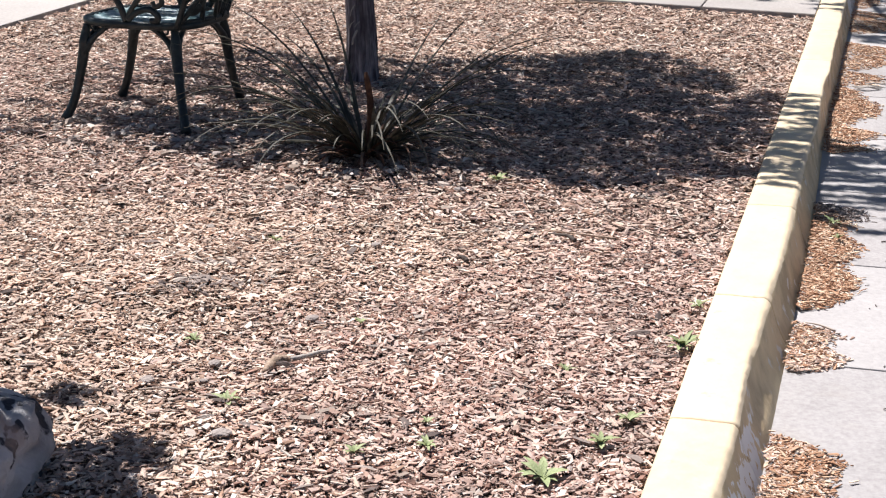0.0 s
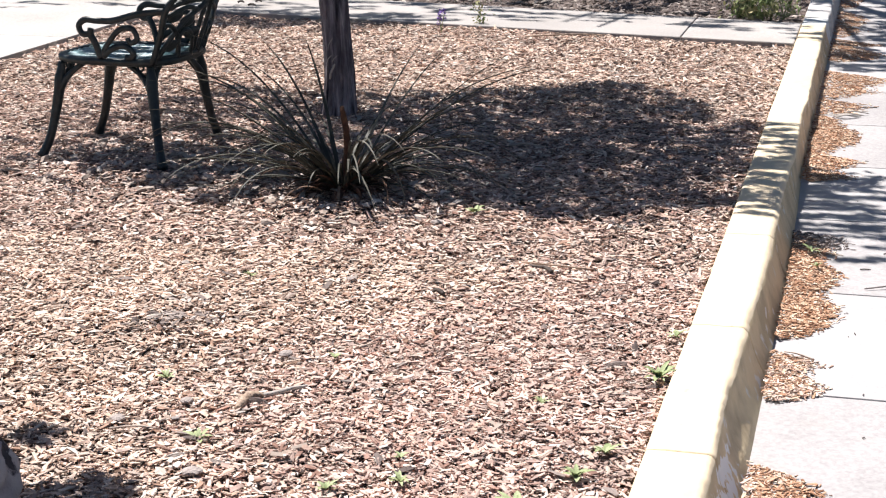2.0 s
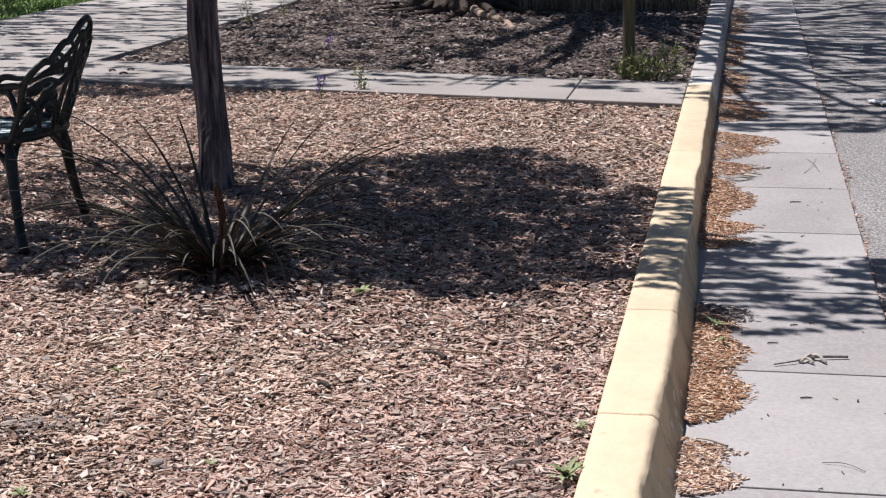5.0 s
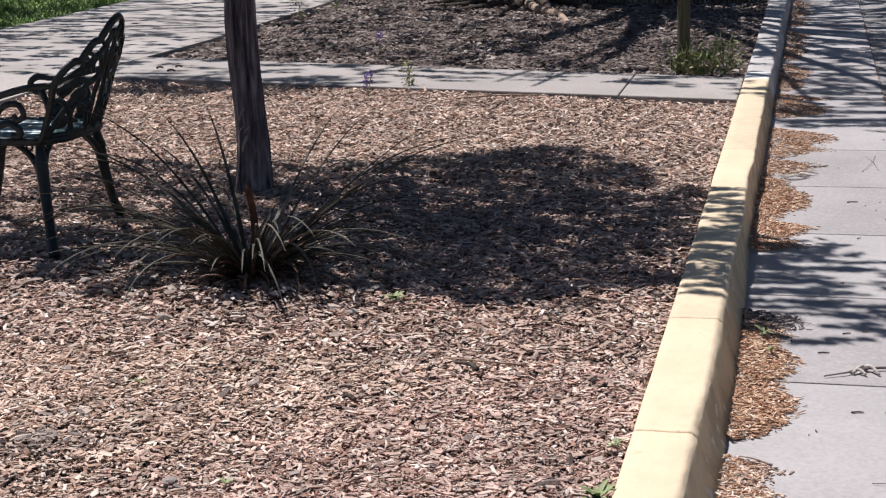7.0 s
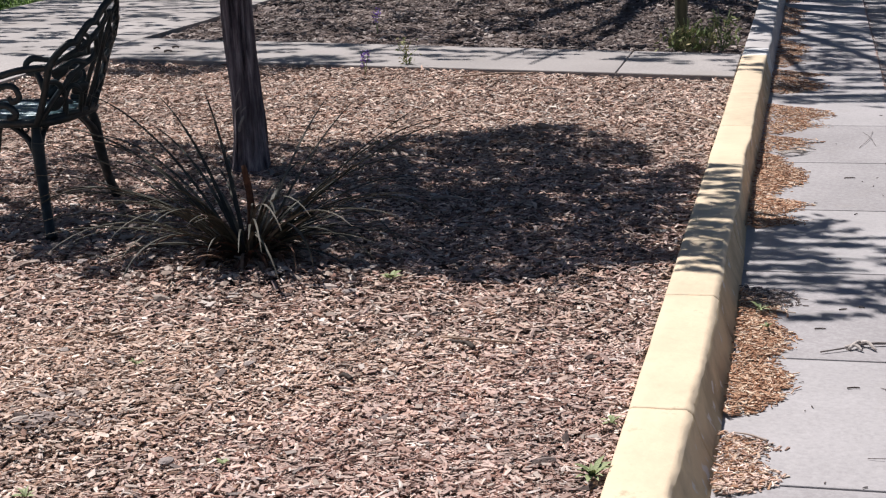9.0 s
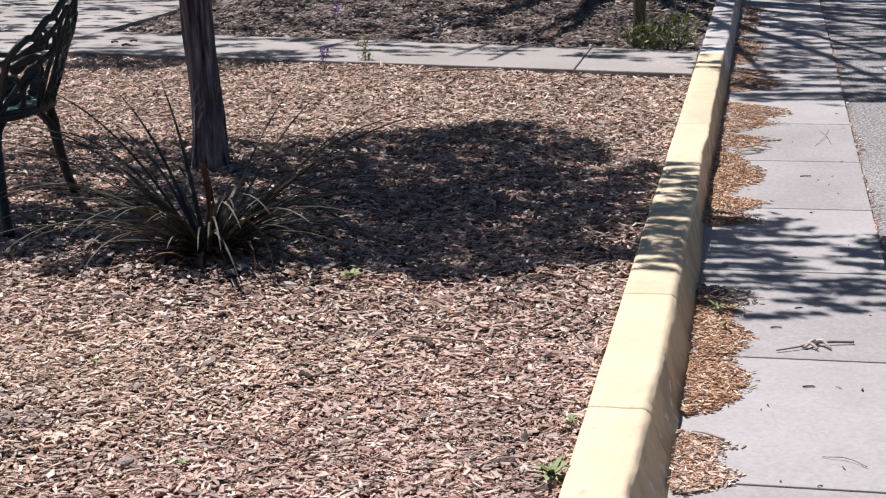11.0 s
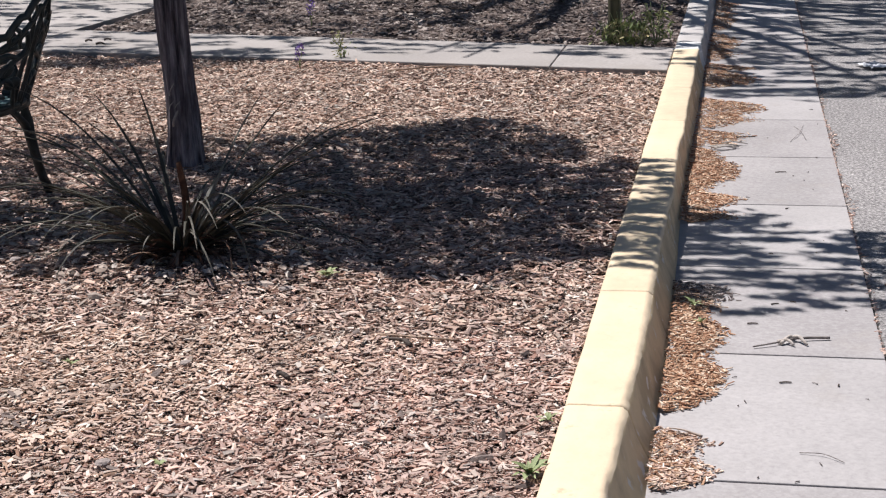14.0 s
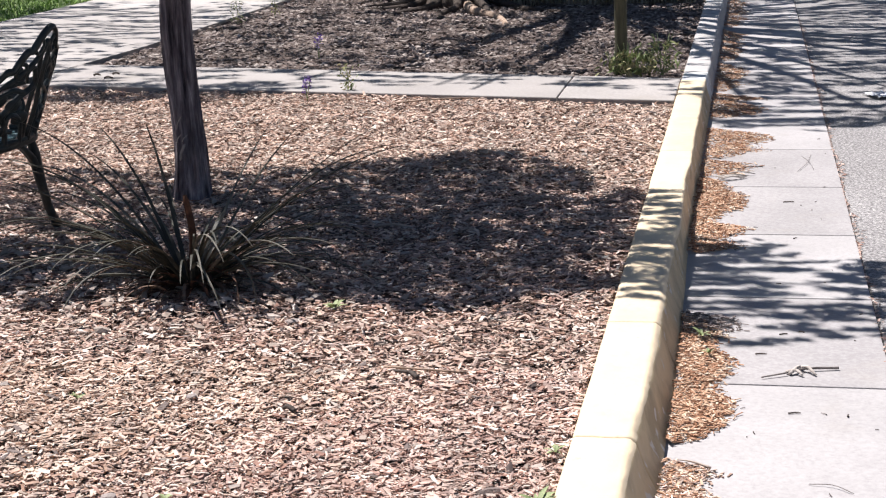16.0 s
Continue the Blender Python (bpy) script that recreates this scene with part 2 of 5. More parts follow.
def blotched(m, colour, scale, low, high):
    """Adds ragged spots of another colour to a material."""
    n, l = m.node_tree.nodes, m.node_tree.links
    bsdf = n["Principled BSDF"]
    old = bsdf.inputs["Base Color"].links[0].from_socket
    spots = n.new("ShaderNodeTexNoise")
    spots.inputs["Scale"].default_value, spots.inputs["Detail"].default_value = scale, 7
    l.new(n["Texture Coordinate"].outputs["Object"], spots.inputs["Vector"])
    edge = n.new("ShaderNodeMapRange")
    edge.inputs["From Min"].default_value, edge.inputs["From Max"].default_value = low, high
    l.new(spots.outputs["Fac"], edge.inputs["Value"])
    mix = n.new("ShaderNodeMix")
    mix.data_type = "RGBA"
    l.new(edge.outputs[0], mix.inputs["Factor"])
    l.new(old, mix.inputs["A"])
    mix.inputs["B"].default_value = (*colour, 1)
    l.new(mix.outputs["Result"], bsdf.inputs["Base Color"])


blotched(CONCRETE, (0.36, 0.325, 0.295), 3.4, 0.62, 0.95)
blotched(WALK, (0.34, 0.31, 0.28), 1.7, 0.60, 0.82)
blotched(STONE, (0.04, 0.04, 0.05), 12, 0.53, 0.56)
blotched(STONE, (0.36, 0.27, 0.24), 7, 0.60, 0.75)
PAINT = kerb_paint("cream_yellow_kerb_paint", (0.76, 0.625, 0.445), (0.57, 0.47, 0.32))
# shade of the outer face put into base and blotches, with scuffs and flakes
SHADED_SCUFFED = kerb_paint("shaded_scuffed_kerb_face_paint", (0.66, 0.515, 0.315), (0.46, 0.345, 0.205))
blotched(SHADED_SCUFFED, (0.42, 0.315, 0.19), 7, 0.44, 0.66)
blotched(SHADED_SCUFFED, (0.66, 0.62, 0.58), 16, 0.62, 0.66)


def peeled(m, colour, y0, y1, top):
    """Paint flaked away in streaks low on the face, along one stretch."""
    n, l = m.node_tree.nodes, m.node_tree.links
    bsdf = n["Principled BSDF"]
    old = bsdf.inputs["Base Color"].links[0].from_socket
    place = n.new("ShaderNodeSeparateXYZ")
    l.new(n["Texture Coordinate"].outputs["Object"], place.inputs[0])
    streaks = n.new("ShaderNodeTexNoise")
    streaks.inputs["Scale"].default_value, streaks.inputs["Detail"].default_value = 26, 8
    l.new(n["Texture Coordinate"].outputs["Object"], streaks.inputs["Vector"])
    factor = streaks.outputs["Fac"]
    for axis, a, b in (("Y", y0, y0 + 0.25), ("Y", y1, y1 - 0.15), ("Z", top, top - 0.05)):
        fade = n.new("ShaderNodeMapRange")
        fade.inputs["From Min"].default_value, fade.inputs["From Max"].default_value = a, b
        fade.inputs["To Min"].default_value = 0.55
        l.new(place.outputs[axis], fade.inputs["Value"])
        both = n.new("ShaderNodeMath")
        both.operation = "MULTIPLY"
        l.new(factor, both.inputs[0])
        l.new(fade.outputs[0], both.inputs[1])
        factor = both.outputs[0]
    edge = n.new("ShaderNodeMapRange")
    edge.inputs["From Min"].default_value, edge.inputs["From Max"].default_value = 0.43, 0.47
    l.new(factor, edge.inputs["Value"])
    mix = n.new("ShaderNodeMix")
    mix.data_type = "RGBA"
    l.new(edge.outputs[0], mix.inputs["Factor"])
    l.new(old, mix.inputs["A"])
    mix.inputs["B"].default_value = (*colour, 1)
    l.new(mix.outputs["Result"], bsdf.inputs["Base Color"])


peeled(SHADED_SCUFFED, (0.80, 0.80, 0.81), 1.9, 3.0, -0.015)
BARE = kerb_paint("bare_kerb_concrete", (0.50, 0.48, 0.47), (0.38, 0.36, 0.35))
WHITE = kerb_paint("white_kerb_paint", (0.76, 0.76, 0.75), (0.5, 0.48, 0.46))


# ---- building helpers ----
def part(name, bm, material, parent=None, label="", smooth=False):
    me = bpy.data.meshes.new(name)
    bm.to_mesh(me)
    bm.free()
    if smooth:
        me.shade_smooth()
    me.materials.append(material)
    ob = new(name, me)
    if parent:
        ob.parent = parent
    if label:
        tagged(ob, label)
    return ob


def thing(name, label, category, m=None, group="", kind=""):
    ob = new(name)
    ob.empty_display_size = 0.1
    if m:
        ob.matrix_world = m
    return tagged(ob, label, category, group, kind)


def tube(bm, pts, radii, seg=8, flat=1.0, caps=True):
    """A round (or flattened) bar along points, with a radius at each."""
    pts = [Vector(p) for p in pts]
    if not isinstance(radii, (list, tuple)):
        radii = [radii] * len(pts)
    rings, up = [], None
    for i, p in enumerate(pts):
        d = (pts[min(i + 1, len(pts) - 1)] - pts[max(i - 1, 0)]).normalized()
        if up is None:
            up = d.orthogonal().normalized() if abs(d.z) > 0.9 else Vector((0, 0, 1))
        up = (up - d * up.dot(d))
        up = up.normalized() if up.length > 1e-5 else d.orthogonal().normalized()
        side = d.cross(up)
        rings.append([bm.verts.new(p + radii[i] * (math.cos(2 * math.pi * k / seg) * side * flat + math.sin(2 * math.pi * k / seg) * up)) for k in range(seg)])
    for a, b in zip(rings, rings[1:]):
        for k in range(seg):
            bm.faces.new((a[k], a[(k + 1) % seg], b[(k + 1) % seg], b[k]))
    if caps:
        bm.faces.new(rings[0][::-1])
        bm.faces.new(rings[-1])
    return rings


def curve(ctrl, steps=6):
    """A smooth line through control points (Catmull-Rom)."""
    c = [Vector(p) for p in ctrl]
    c = [2 * c[0] - c[1]] + c + [2 * c[-1] - c[-2]]
    out = []
    for i in range(1, len(c) - 2):
        for s in range(steps):
            t = s / steps
            out.append(0.5 * (2 * c[i] + (c[i + 1] - c[i - 1]) * t + (2 * c[i - 1] - 5 * c[i] + 4 * c[i + 1] - c[i + 2]) * t * t
                              + (3 * c[i] - c[i - 1] - 3 * c[i + 1] + c[i + 2]) * t ** 3))
    return out + [c[-2]]


def lerp(a, b, t):
    return a + (b - a) * t


def raw_mesh(name, verts, faces, material, parent=None, smooth=False):
    """A mesh from arrays of equal-sided faces."""
    me = bpy.data.meshes.new(name)
    k = faces.shape[1]
    me.vertices.add(len(verts))
    me.vertices.foreach_set("co", verts.astype(np.float32).ravel())
    me.loops.add(faces.size)
    me.loops.foreach_set("vertex_index", faces.astype(np.int32).ravel())
    me.polygons.add(len(faces))
    me.polygons.foreach_set("loop_start", np.arange(0, faces.size, k, dtype=np.int32))
    me.update(calc_edges=True)
    me.shade_smooth() if smooth else me.shade_flat()
    me.materials.append(material)
    ob = new(name, me)
    if parent:
        ob.parent = parent
    return ob


def chips(name, centres, lengths, widths, material, rng, tilt=0.3, thick=0.09):
    """Split flakes of bark, tapered and bent at chance angles: five-sided slivers with real thickness."""
    n = len(centres)
    L, W = lengths[:, None] / 2, widths[:, None] / 2
    H = np.maximum(0.0012, widths * thick)[:, None]
    j = lambda a, b: rng.uniform(a, b, (n, 1))
    top = np.stack([np.hstack([-L * j(.7, 1.0), -W * j(.25, 1), H * j(.4, 1)]), np.hstack([L * j(.7, 1.0), -W * j(.15, 1), H * j(.4, 1)]),
                    np.hstack([L * j(.6, 1.0), W * j(.15, 1), H * j(.4, 1)]), np.hstack([-L * j(.7, 1.0), W * j(.2, 1), H * j(.4, 1)])], 1)
    bot = top * np.array([0.96, 1.1, 0]) + np.stack([np.hstack([0 * L, 0 * L, -H])] * 4, 1)
    v = np.concatenate([top, bot], 1)
    yaw, pitch, roll = rng.uniform(0, 2 * np.pi, n), rng.normal(0, tilt * 0.7, n), rng.normal(0, tilt, n)
    cy, sy, cp, sp, cr, sr = np.cos(yaw), np.sin(yaw), np.cos(pitch), np.sin(pitch), np.cos(roll), np.sin(roll)
    R = np.stack([np.stack([cy * cp, cy * sp * sr - sy * cr, cy * sp * cr + sy * sr], -1),
                  np.stack([sy * cp, sy * sp * sr + cy * cr, sy * sp * cr - cy * sr], -1),
                  np.stack([-sp, cp * sr, cp * cr], -1)], 1)
    v = np.einsum("nij,nkj->nki", R, v) + centres[:, None, :]
    f = np.array([[0, 1, 2, 3], [0, 4, 5, 1], [1, 5, 6, 2], [2, 6, 7, 3], [3, 7, 4, 0]])
    faces = (f[None] + 8 * np.arange(n)[:, None, None]).reshape(-1, 4)
    return raw_mesh(name, v.reshape(-1, 3), faces, material)


def splinters(name, centres, lengths, widths, material, rng, tilt=0.2):
    """Bent slivers with a raised spine, for shredded bark."""
    n = len(centres)
    L, W = lengths[:, None] / 2, widths[:, None] / 2
    H = W * rng.uniform(0.25, 0.7, (n, 1))
    j = lambda a, b: rng.uniform(a, b, (n, 1))
    bend = L * rng.uniform(-0.25, 0.25, (n, 1))
    z = 0 * L
    v = np.stack([np.hstack([-L * j(.7, 1), -W * j(.2, .8), z]), np.hstack([-L * j(.8, 1), bend * j(.0, .3), H * j(.2, .8)]), np.hstack([-L * j(.7, 1), W * j(.2, .8), z]),
                  np.hstack([z, -W + bend, z]), np.hstack([z, bend, H]), np.hstack([z, W + bend, z]),
                  np.hstack([L * j(.7, 1), -W * j(.1, .8), z]), np.hstack([L * j(.8, 1), bend * j(.0, .3), H * j(.2, .8)]), np.hstack([L * j(.7, 1), W * j(.1, .8), z])], 1)
    yaw, pitch, roll = rng.uniform(0, 2 * np.pi, n), rng.normal(0, tilt * 0.7, n), rng.normal(0, tilt, n)
    cy, sy, cp, sp, cr, sr = np.cos(yaw), np.sin(yaw), np.cos(pitch), np.sin(pitch), np.cos(roll), np.sin(roll)
    R = np.stack([np.stack([cy * cp, cy * sp * sr - sy * cr, cy * sp * cr + sy * sr], -1),
                  np.stack([sy * cp, sy * sp * sr + cy * cr, sy * sp * cr - cy * sr], -1),
                  np.stack([-sp, cp * sr, cp * cr], -1)], 1)
    v = np.einsum("nij,nkj->nki", R, v) + centres[:, None, :]
    f = np.array([[0, 3, 4, 1], [1, 4, 5, 2], [3, 6, 7, 4], [4, 7, 8, 5]])
    return raw_mesh(name, v.reshape(-1, 3), (f[None] + 9 * np.arange(n)[:, None, None]).reshape(-1, 4), material)


def slab(bm, corners, z0, z1, bevel=0.006):
    """A flat cast slab on a plan of corners, with eased upper edges."""
    top = [bm.verts.new((x, y, z1)) for x, y in corners]
    bm.faces.new(top)
    out = bmesh.ops.extrude_face_region(bm, geom=list(bm.faces))
    low = [v for v in out["geom"] if isinstance(v, bmesh.types.BMVert)]
    for v in low:
        v.co.z = z0
    bmesh.ops.recalc_face_normals(bm, faces=bm.faces)
    edges = [e for e in bm.edges if all(abs(v.co.z - z1) < 1e-5 for v in e.verts)]
    if bevel:
        bmesh.ops.bevel(bm, geom=edges, offset=bevel, segments=2, profile=0.5, affect="EDGES")


def height(x, y):
    """The uneven top of the mulch."""
    return -0.028 + 0.012 * noise.noise((x * 1.3, y * 1.3, 0)) + 0.008 * noise.noise((x * 5, y * 5, 3))


def bed_sheet(name, corners, material, step, drop, label):
    """A planted bed's uneven soil, as a grid cut to its plan, with a skirt."""
    bm = bmesh.new()
    xs, ys = [c[0] for c in corners], [c[1] for c in corners]
    nx, ny = int((max(xs) - min(xs)) / step), int((max(ys) - min(ys)) / step)
    (ax, ay), (bx, by), (cx, cy), (dx, dy) = corners      # near right, near left, far left, far right
    grid = []
    for j in range(ny + 1):
        t = j / ny
        row = []
        for i in range(nx + 1):
            s = i / nx
            x = lerp(lerp(ax, bx, s), lerp(dx, cx, s), t)
            y = lerp(lerp(ay, by, s), lerp(dy, cy, s), t)
            row.append(bm.verts.new((x, y, height(x, y) - drop)))
        grid.append(row)
    for j in range(ny):
        for i in range(nx):
            bm.faces.new((grid[j][i], grid[j][i + 1], grid[j + 1][i + 1], grid[j + 1][i])[::-1])
    ob = part(name, bm, material, smooth=True)
    return tagged(ob, label, "garden bed", kind="structure")


# ---- the ground, the walks and the road ----
bm = bmesh.new()
bmesh.ops.create_grid(bm, x_segments=20, y_segments=20, size=400)
for v in bm.verts:
    v.co.z = -0.4
tagged(part("ground", bm, DIRT), "bare brown dirt reaching to the horizon", "ground", kind="structure")

bm = bmesh.new()
slab(bm, [(0.885, -8), (9, -8), (9, 60), (0.885, 60)], -0.42, -0.158, 0.008)
tagged(part("road", bm, ASPHALT), "worn grey asphalt road with pale aggregate", "road", kind="structure")

bed = bed_sheet("bed_near", [(0.01, -7.9), (-4.43, -7.9), (-4.62, 9.97), (0.01, 9.13)], SOIL, 0.08, 0.012, "brown soil under the wood mulch bed")
bed_sheet("bed_far", [(0.01, 10.07), (-4.52, 11.0), (-4.42, 30), (0.01, 30)], LITTER_SOIL, 0.12, 0.008, "dark soil and litter under a shade tree")
bm = bmesh.new()
slab(bm, [(-40, -8), (-6.95, -8), (-6.85, 60), (-40, 60)], -0.42, -0.02, 0)
tagged(part("lawn_soil", bm, LAWN_SOIL), "dark green lawn soil beyond the walk", "lawn", kind="structure")

# ---- trees ----
def leaves(name, centres, size, rng, material, parent):
    """Narrow folded leaves, two halves each, at chance angles."""
    n = len(centres)
    L, W = rng.uniform(0.7, 1.3, (n, 1)) * size[0], rng.uniform(0.7, 1.3, (n, 1)) * size[1]
    z = np.zeros((n, 1))
    v = np.stack([np.hstack([-L / 2, z, z]), np.hstack([z, -W / 2, W * 0.2]), np.hstack([L / 2, z, z]), np.hstack([z, W / 2, W * 0.2])], 1)
    q = rng.normal(0, 1, (n, 4))
    q /= np.linalg.norm(q, axis=1)[:, None]
    a, b, c, d = q.T
    R = np.stack([np.stack([1 - 2 * (c * c + d * d), 2 * (b * c - a * d), 2 * (b * d + a * c)], -1),
                  np.stack([2 * (b * c + a * d), 1 - 2 * (b * b + d * d), 2 * (c * d - a * b)], -1),
                  np.stack([2 * (b * d - a * c), 2 * (c * d + a * b), 1 - 2 * (b * b + c * c)], -1)], 1)
    v = np.einsum("nij,nkj->nki", R, v) + centres[:, None, :]
    f = np.array([[0, 1, 2], [0, 2, 3]])
    return raw_mesh(name, v.reshape(-1, 3), (f[None] + 4 * np.arange(n)[:, None, None]).reshape(-1, 3), material, parent)


def trunk_mesh(bm, line, radii, seg, ridge, freq, flare=None, seed=0):
    """A ridged trunk along a line; flare(z, angle) widens it at the foot."""
    rings = []
    for p, r in zip(line, radii):
        ring = []
        for k in range(seg):
            a = 2 * math.pi * k / seg
            w = 1 + ridge * noise.noise((math.cos(a) * freq, math.sin(a) * freq, p.z * 1.6 + seed)) + 0.5 * ridge * noise.noise((math.cos(a) * freq * 3, math.sin(a) * freq * 3, p.z * 4 + seed))
            if flare:
                w += flare(p.z, a)
            ring.append(bm.verts.new(p + Vector((math.cos(a) * r * w, math.sin(a) * r * w, 0))))
        rings.append(ring)
    for a, b in zip(rings, rings[1:]):
        for k in range(seg):
            bm.faces.new((a[k], a[(k + 1) % seg], b[(k + 1) % seg], b[k]))
    bm.faces.new(rings[-1])


def crown_above(rng, box, cover, heights, n, grain):
    """Leaf places for an airy crown: clumps and gaps over a stretch of ground along the sun's slope; cover(x, y) is how closed it is, 0 to 1."""
    x, y = rng.uniform(box[0], box[1], n), rng.uniform(box[2], box[3], n)
    gx, gy = grain
    clump = np.array([0.60 * noise.noise((a * gx + 0.4 * b, b * gy, 1)) + 0.40 * noise.noise((a * gx * 2.1 - 0.7 * b, b * gy * 1.8, 7)) for a, b in zip(x, y)])
    ragged = np.array([noise.noise((a * 2.2, b * 2.2, 4)) for a, b in zip(x, y)])
    closed = cover(x + 0.13 * ragged, y + 0.16 * ragged)
    keep = (0.5 + 1.55 * clump < closed) & (closed > 0.05)
    x, y = x[keep], y[keep]
    low, high = heights
    h = np.array([lerp(low, high, min(1, max(0, 0.5 + 0.9 * noise.noise((a * 1.4, b * 1.4, 11))))) for a, b in zip(x, y)]) + rng.normal(0, 0.10, len(x))
    return np.column_stack([x + to_sun.x / to_sun.z * h, y + to_sun.y / to_sun.z * h, h])


rng = np.random.default_rng(4)
tree = thing("shade_tree", "slim grey-barked young tree growing out of the mulch", "tree", Matrix.Translation((-2.074, 6.515, -0.03)))
bm = bmesh.new()
line = [Vector((0.016 * math.sin(z * 5.5 + 0.6) + 0.004 * z, 0.01 * math.sin(z * 3), z)) for z in [i * 0.04 - 0.1 for i in range(58)]]
radii = [0.060 + 0.021 * math.exp(-max(0, p.z) * 1.6) + 0.014 * math.exp(-max(0, p.z) * 16) for p in line]
trunk_mesh(bm, line, radii, 64, 0.20, 3.0, seed=3)
part("trunk", bm, BARK, tree, smooth=True)
for a, z, h, w in ((-1.60, 0.19, 0.075, 0.0095), (-1.75, 0.27, 0.04, 0.004), (-1.45, 0.275, 0.03, 0.004), (-1.70, 0.33, 0.06, 0.004)):
    r = 0.060 + 0.021 * math.exp(-z * 1.6) + 0.013
    bm = bmesh.new()
    tube(bm, curve([(math.cos(a) * r, math.sin(a) * r, z), (math.cos(a + 0.1) * (r + 0.006), math.sin(a + 0.1) * (r + 0.006), z + h * 0.5), (math.cos(a + 0.3) * r, math.sin(a + 0.3) * r, z + h)], 4), [w * 0.3] + [w * 0.6] * 7 + [w * 0.2], 6)
    part("bark_strip", bm, PALETWIG, tree, "pale strip of peeling bark", smooth=True)
top = line[-1]
for k in range(20):
    a = 2 * math.pi * k / 9 + rng.uniform(-0.3, 0.3)
    reach, rise = rng.uniform(0.55, 1.2), rng.uniform(-0.1, 1.6)
    if math.cos(a) < -0.3:
        reach, rise = reach * 1.35, min(rise, 0.6)
    tip = top + Vector((math.cos(a) * reach - 0.05, math.sin(a) * reach + 0.2, rise))
    if k > 16:                                             # unseen high limbs, set so that their shade reaches the gutter
        tip = top + Vector((0.80 + 0.25 * (k - 18), 0.06 + rng.uniform(-0.1, 0.1), 1.85))
    mid = lerp(top, tip, 0.45) + Vector((0, 0, 0.12))
    pts = curve([top - Vector((0, 0, 0.15)), mid, tip], 5)
    bm = bmesh.new()
    tube(bm, pts, [lerp(0.036, 0.008, i / (len(pts) - 1)) for i in range(len(pts))], 7)
    part("limb", bm, BARK, tree, smooth=True)


def young_cover(x, y):
    """How closed the young tree's crown is over the bed, thinner towards the chair and the road."""
    far = np.interp(x, [-3.5, -3.0, -2.0, -1.6, -1.0, -0.75, -0.45, -0.2, 0.2, 0.9, 1.6], [7.0, 7.2, 7.15, 7.4, 7.7, 7.65, 7.35, 6.95, 6.5, 6.15, 6.0])
    near = np.interp(x, [-3.5, -2.6, -2.0, -1.5, -1.0, 0.0, 0.5, 0.9, 1.6], [4.9, 4.75, 4.62, 4.58, 4.70, 4.80, 4.9, 5.0, 5.1])
    full = np.interp(x, [-3.5, -3.0, -2.4, -1.6, -1.1, -0.5, -0.1, 0.9, 1.5], [0.15, 0.46, 0.60, 0.76, 0.88, 0.86, 0.60, 0.55, 0.45])
    full = full + 0.22 * np.exp(-((x + 0.75) / 0.55) ** 2 - ((y - 5.15) / 0.22) ** 2) + 0.12 * np.exp(-((x + 0.7) / 0.8) ** 2 - ((y - 6.3) / 0.35) ** 2) - 0.20 * np.exp(-((x + 0.1) / 0.5) ** 2 - ((y - 4.95) / 0.16) ** 2)
    return full * np.clip((far - y) / 0.16, 0, 1) * np.clip((y - near) / np.interp(x, [-1.6, -1.0], [0.36, 0.16]), 0, 1)


pts = crown_above(rng, (-3.5, 1.6, 4.7, 7.8), young_cover, (2.35, 3.35), 84000, (3.7, 14.5)) - np.array([-2.074, 6.515, -0.03])
leaves("crown", pts, (0.076, 0.026), rng, LEAF, tree)

rng = np.random.default_rng(44)
big = thing("old_shade_tree", "broad dark-barked old tree with spreading surface roots", "tree", Matrix.Translation((-2.55, 15.75, -0.06)))
bm = bmesh.new()
line = [Vector((0.05 * math.sin(z), 0.03 * z, z)) for z in [i * 0.08 - 0.05 for i in range(50)]]
foot = lambda z, a: math.exp(-max(0, z) * 3.2) * (0.28 + 0.30 * max(0, math.sin(3 * a + 0.6)) ** 2 + 0.2 * max(0, math.sin(5 * a + 2)) ** 2) + 0.16 * math.cos(2 * a + 0.2)
trunk_mesh(bm, line, [0.40 - 0.02 * p.z for p in line], 64, 0.10, 3.2, foot, seed=8)
part("trunk", bm, BIG_BARK, big, smooth=True)
for a, reach, r in ((3.6, 0.9, 0.060), (4.0, 1.1, 0.050), (4.45, 1.5, 0.055), (4.85, 1.7, 0.050), (5.2, 2.0, 0.048), (5.6, 1.7, 0.055), (5.95, 1.3, 0.05), (0.3, 1.2, 0.05), (2.8, 0.9, 0.05)):
    ctrl = [Vector((math.cos(a + w) * d, math.sin(a + w) * d, z)) for d, w, z in ((0.3, 0, 0.16), (0.3 + reach * 0.25, 0.06, 0.055), (0.3 + reach * 0.6, -0.08, 0.03), (0.3 + reach, 0.1, 0.005))]
    pts = curve(ctrl, 5)
    bm = bmesh.new()
    tube(bm, pts, [lerp(r, 0.02, i / (len(pts) - 1)) for i in range(len(pts))], 9)
    part("root", bm, ROOT_BARK, big, smooth=True)
bm = bmesh.new()
pts = curve([Vector((0.25, -0.7, 0.07)), Vector((0.42, -1.2, 0.065)), Vector((0.72, -1.7, 0.05)), Vector((0.92, -2.4, 0.02))], 6)
tube(bm, pts, [lerp(0.05, 0.022, i / (len(pts) - 1)) for i in range(len(pts))], 9)
part("root", bm, DEADWOOD, big, "pale barkless surface root", smooth=True)
top = line[-1]
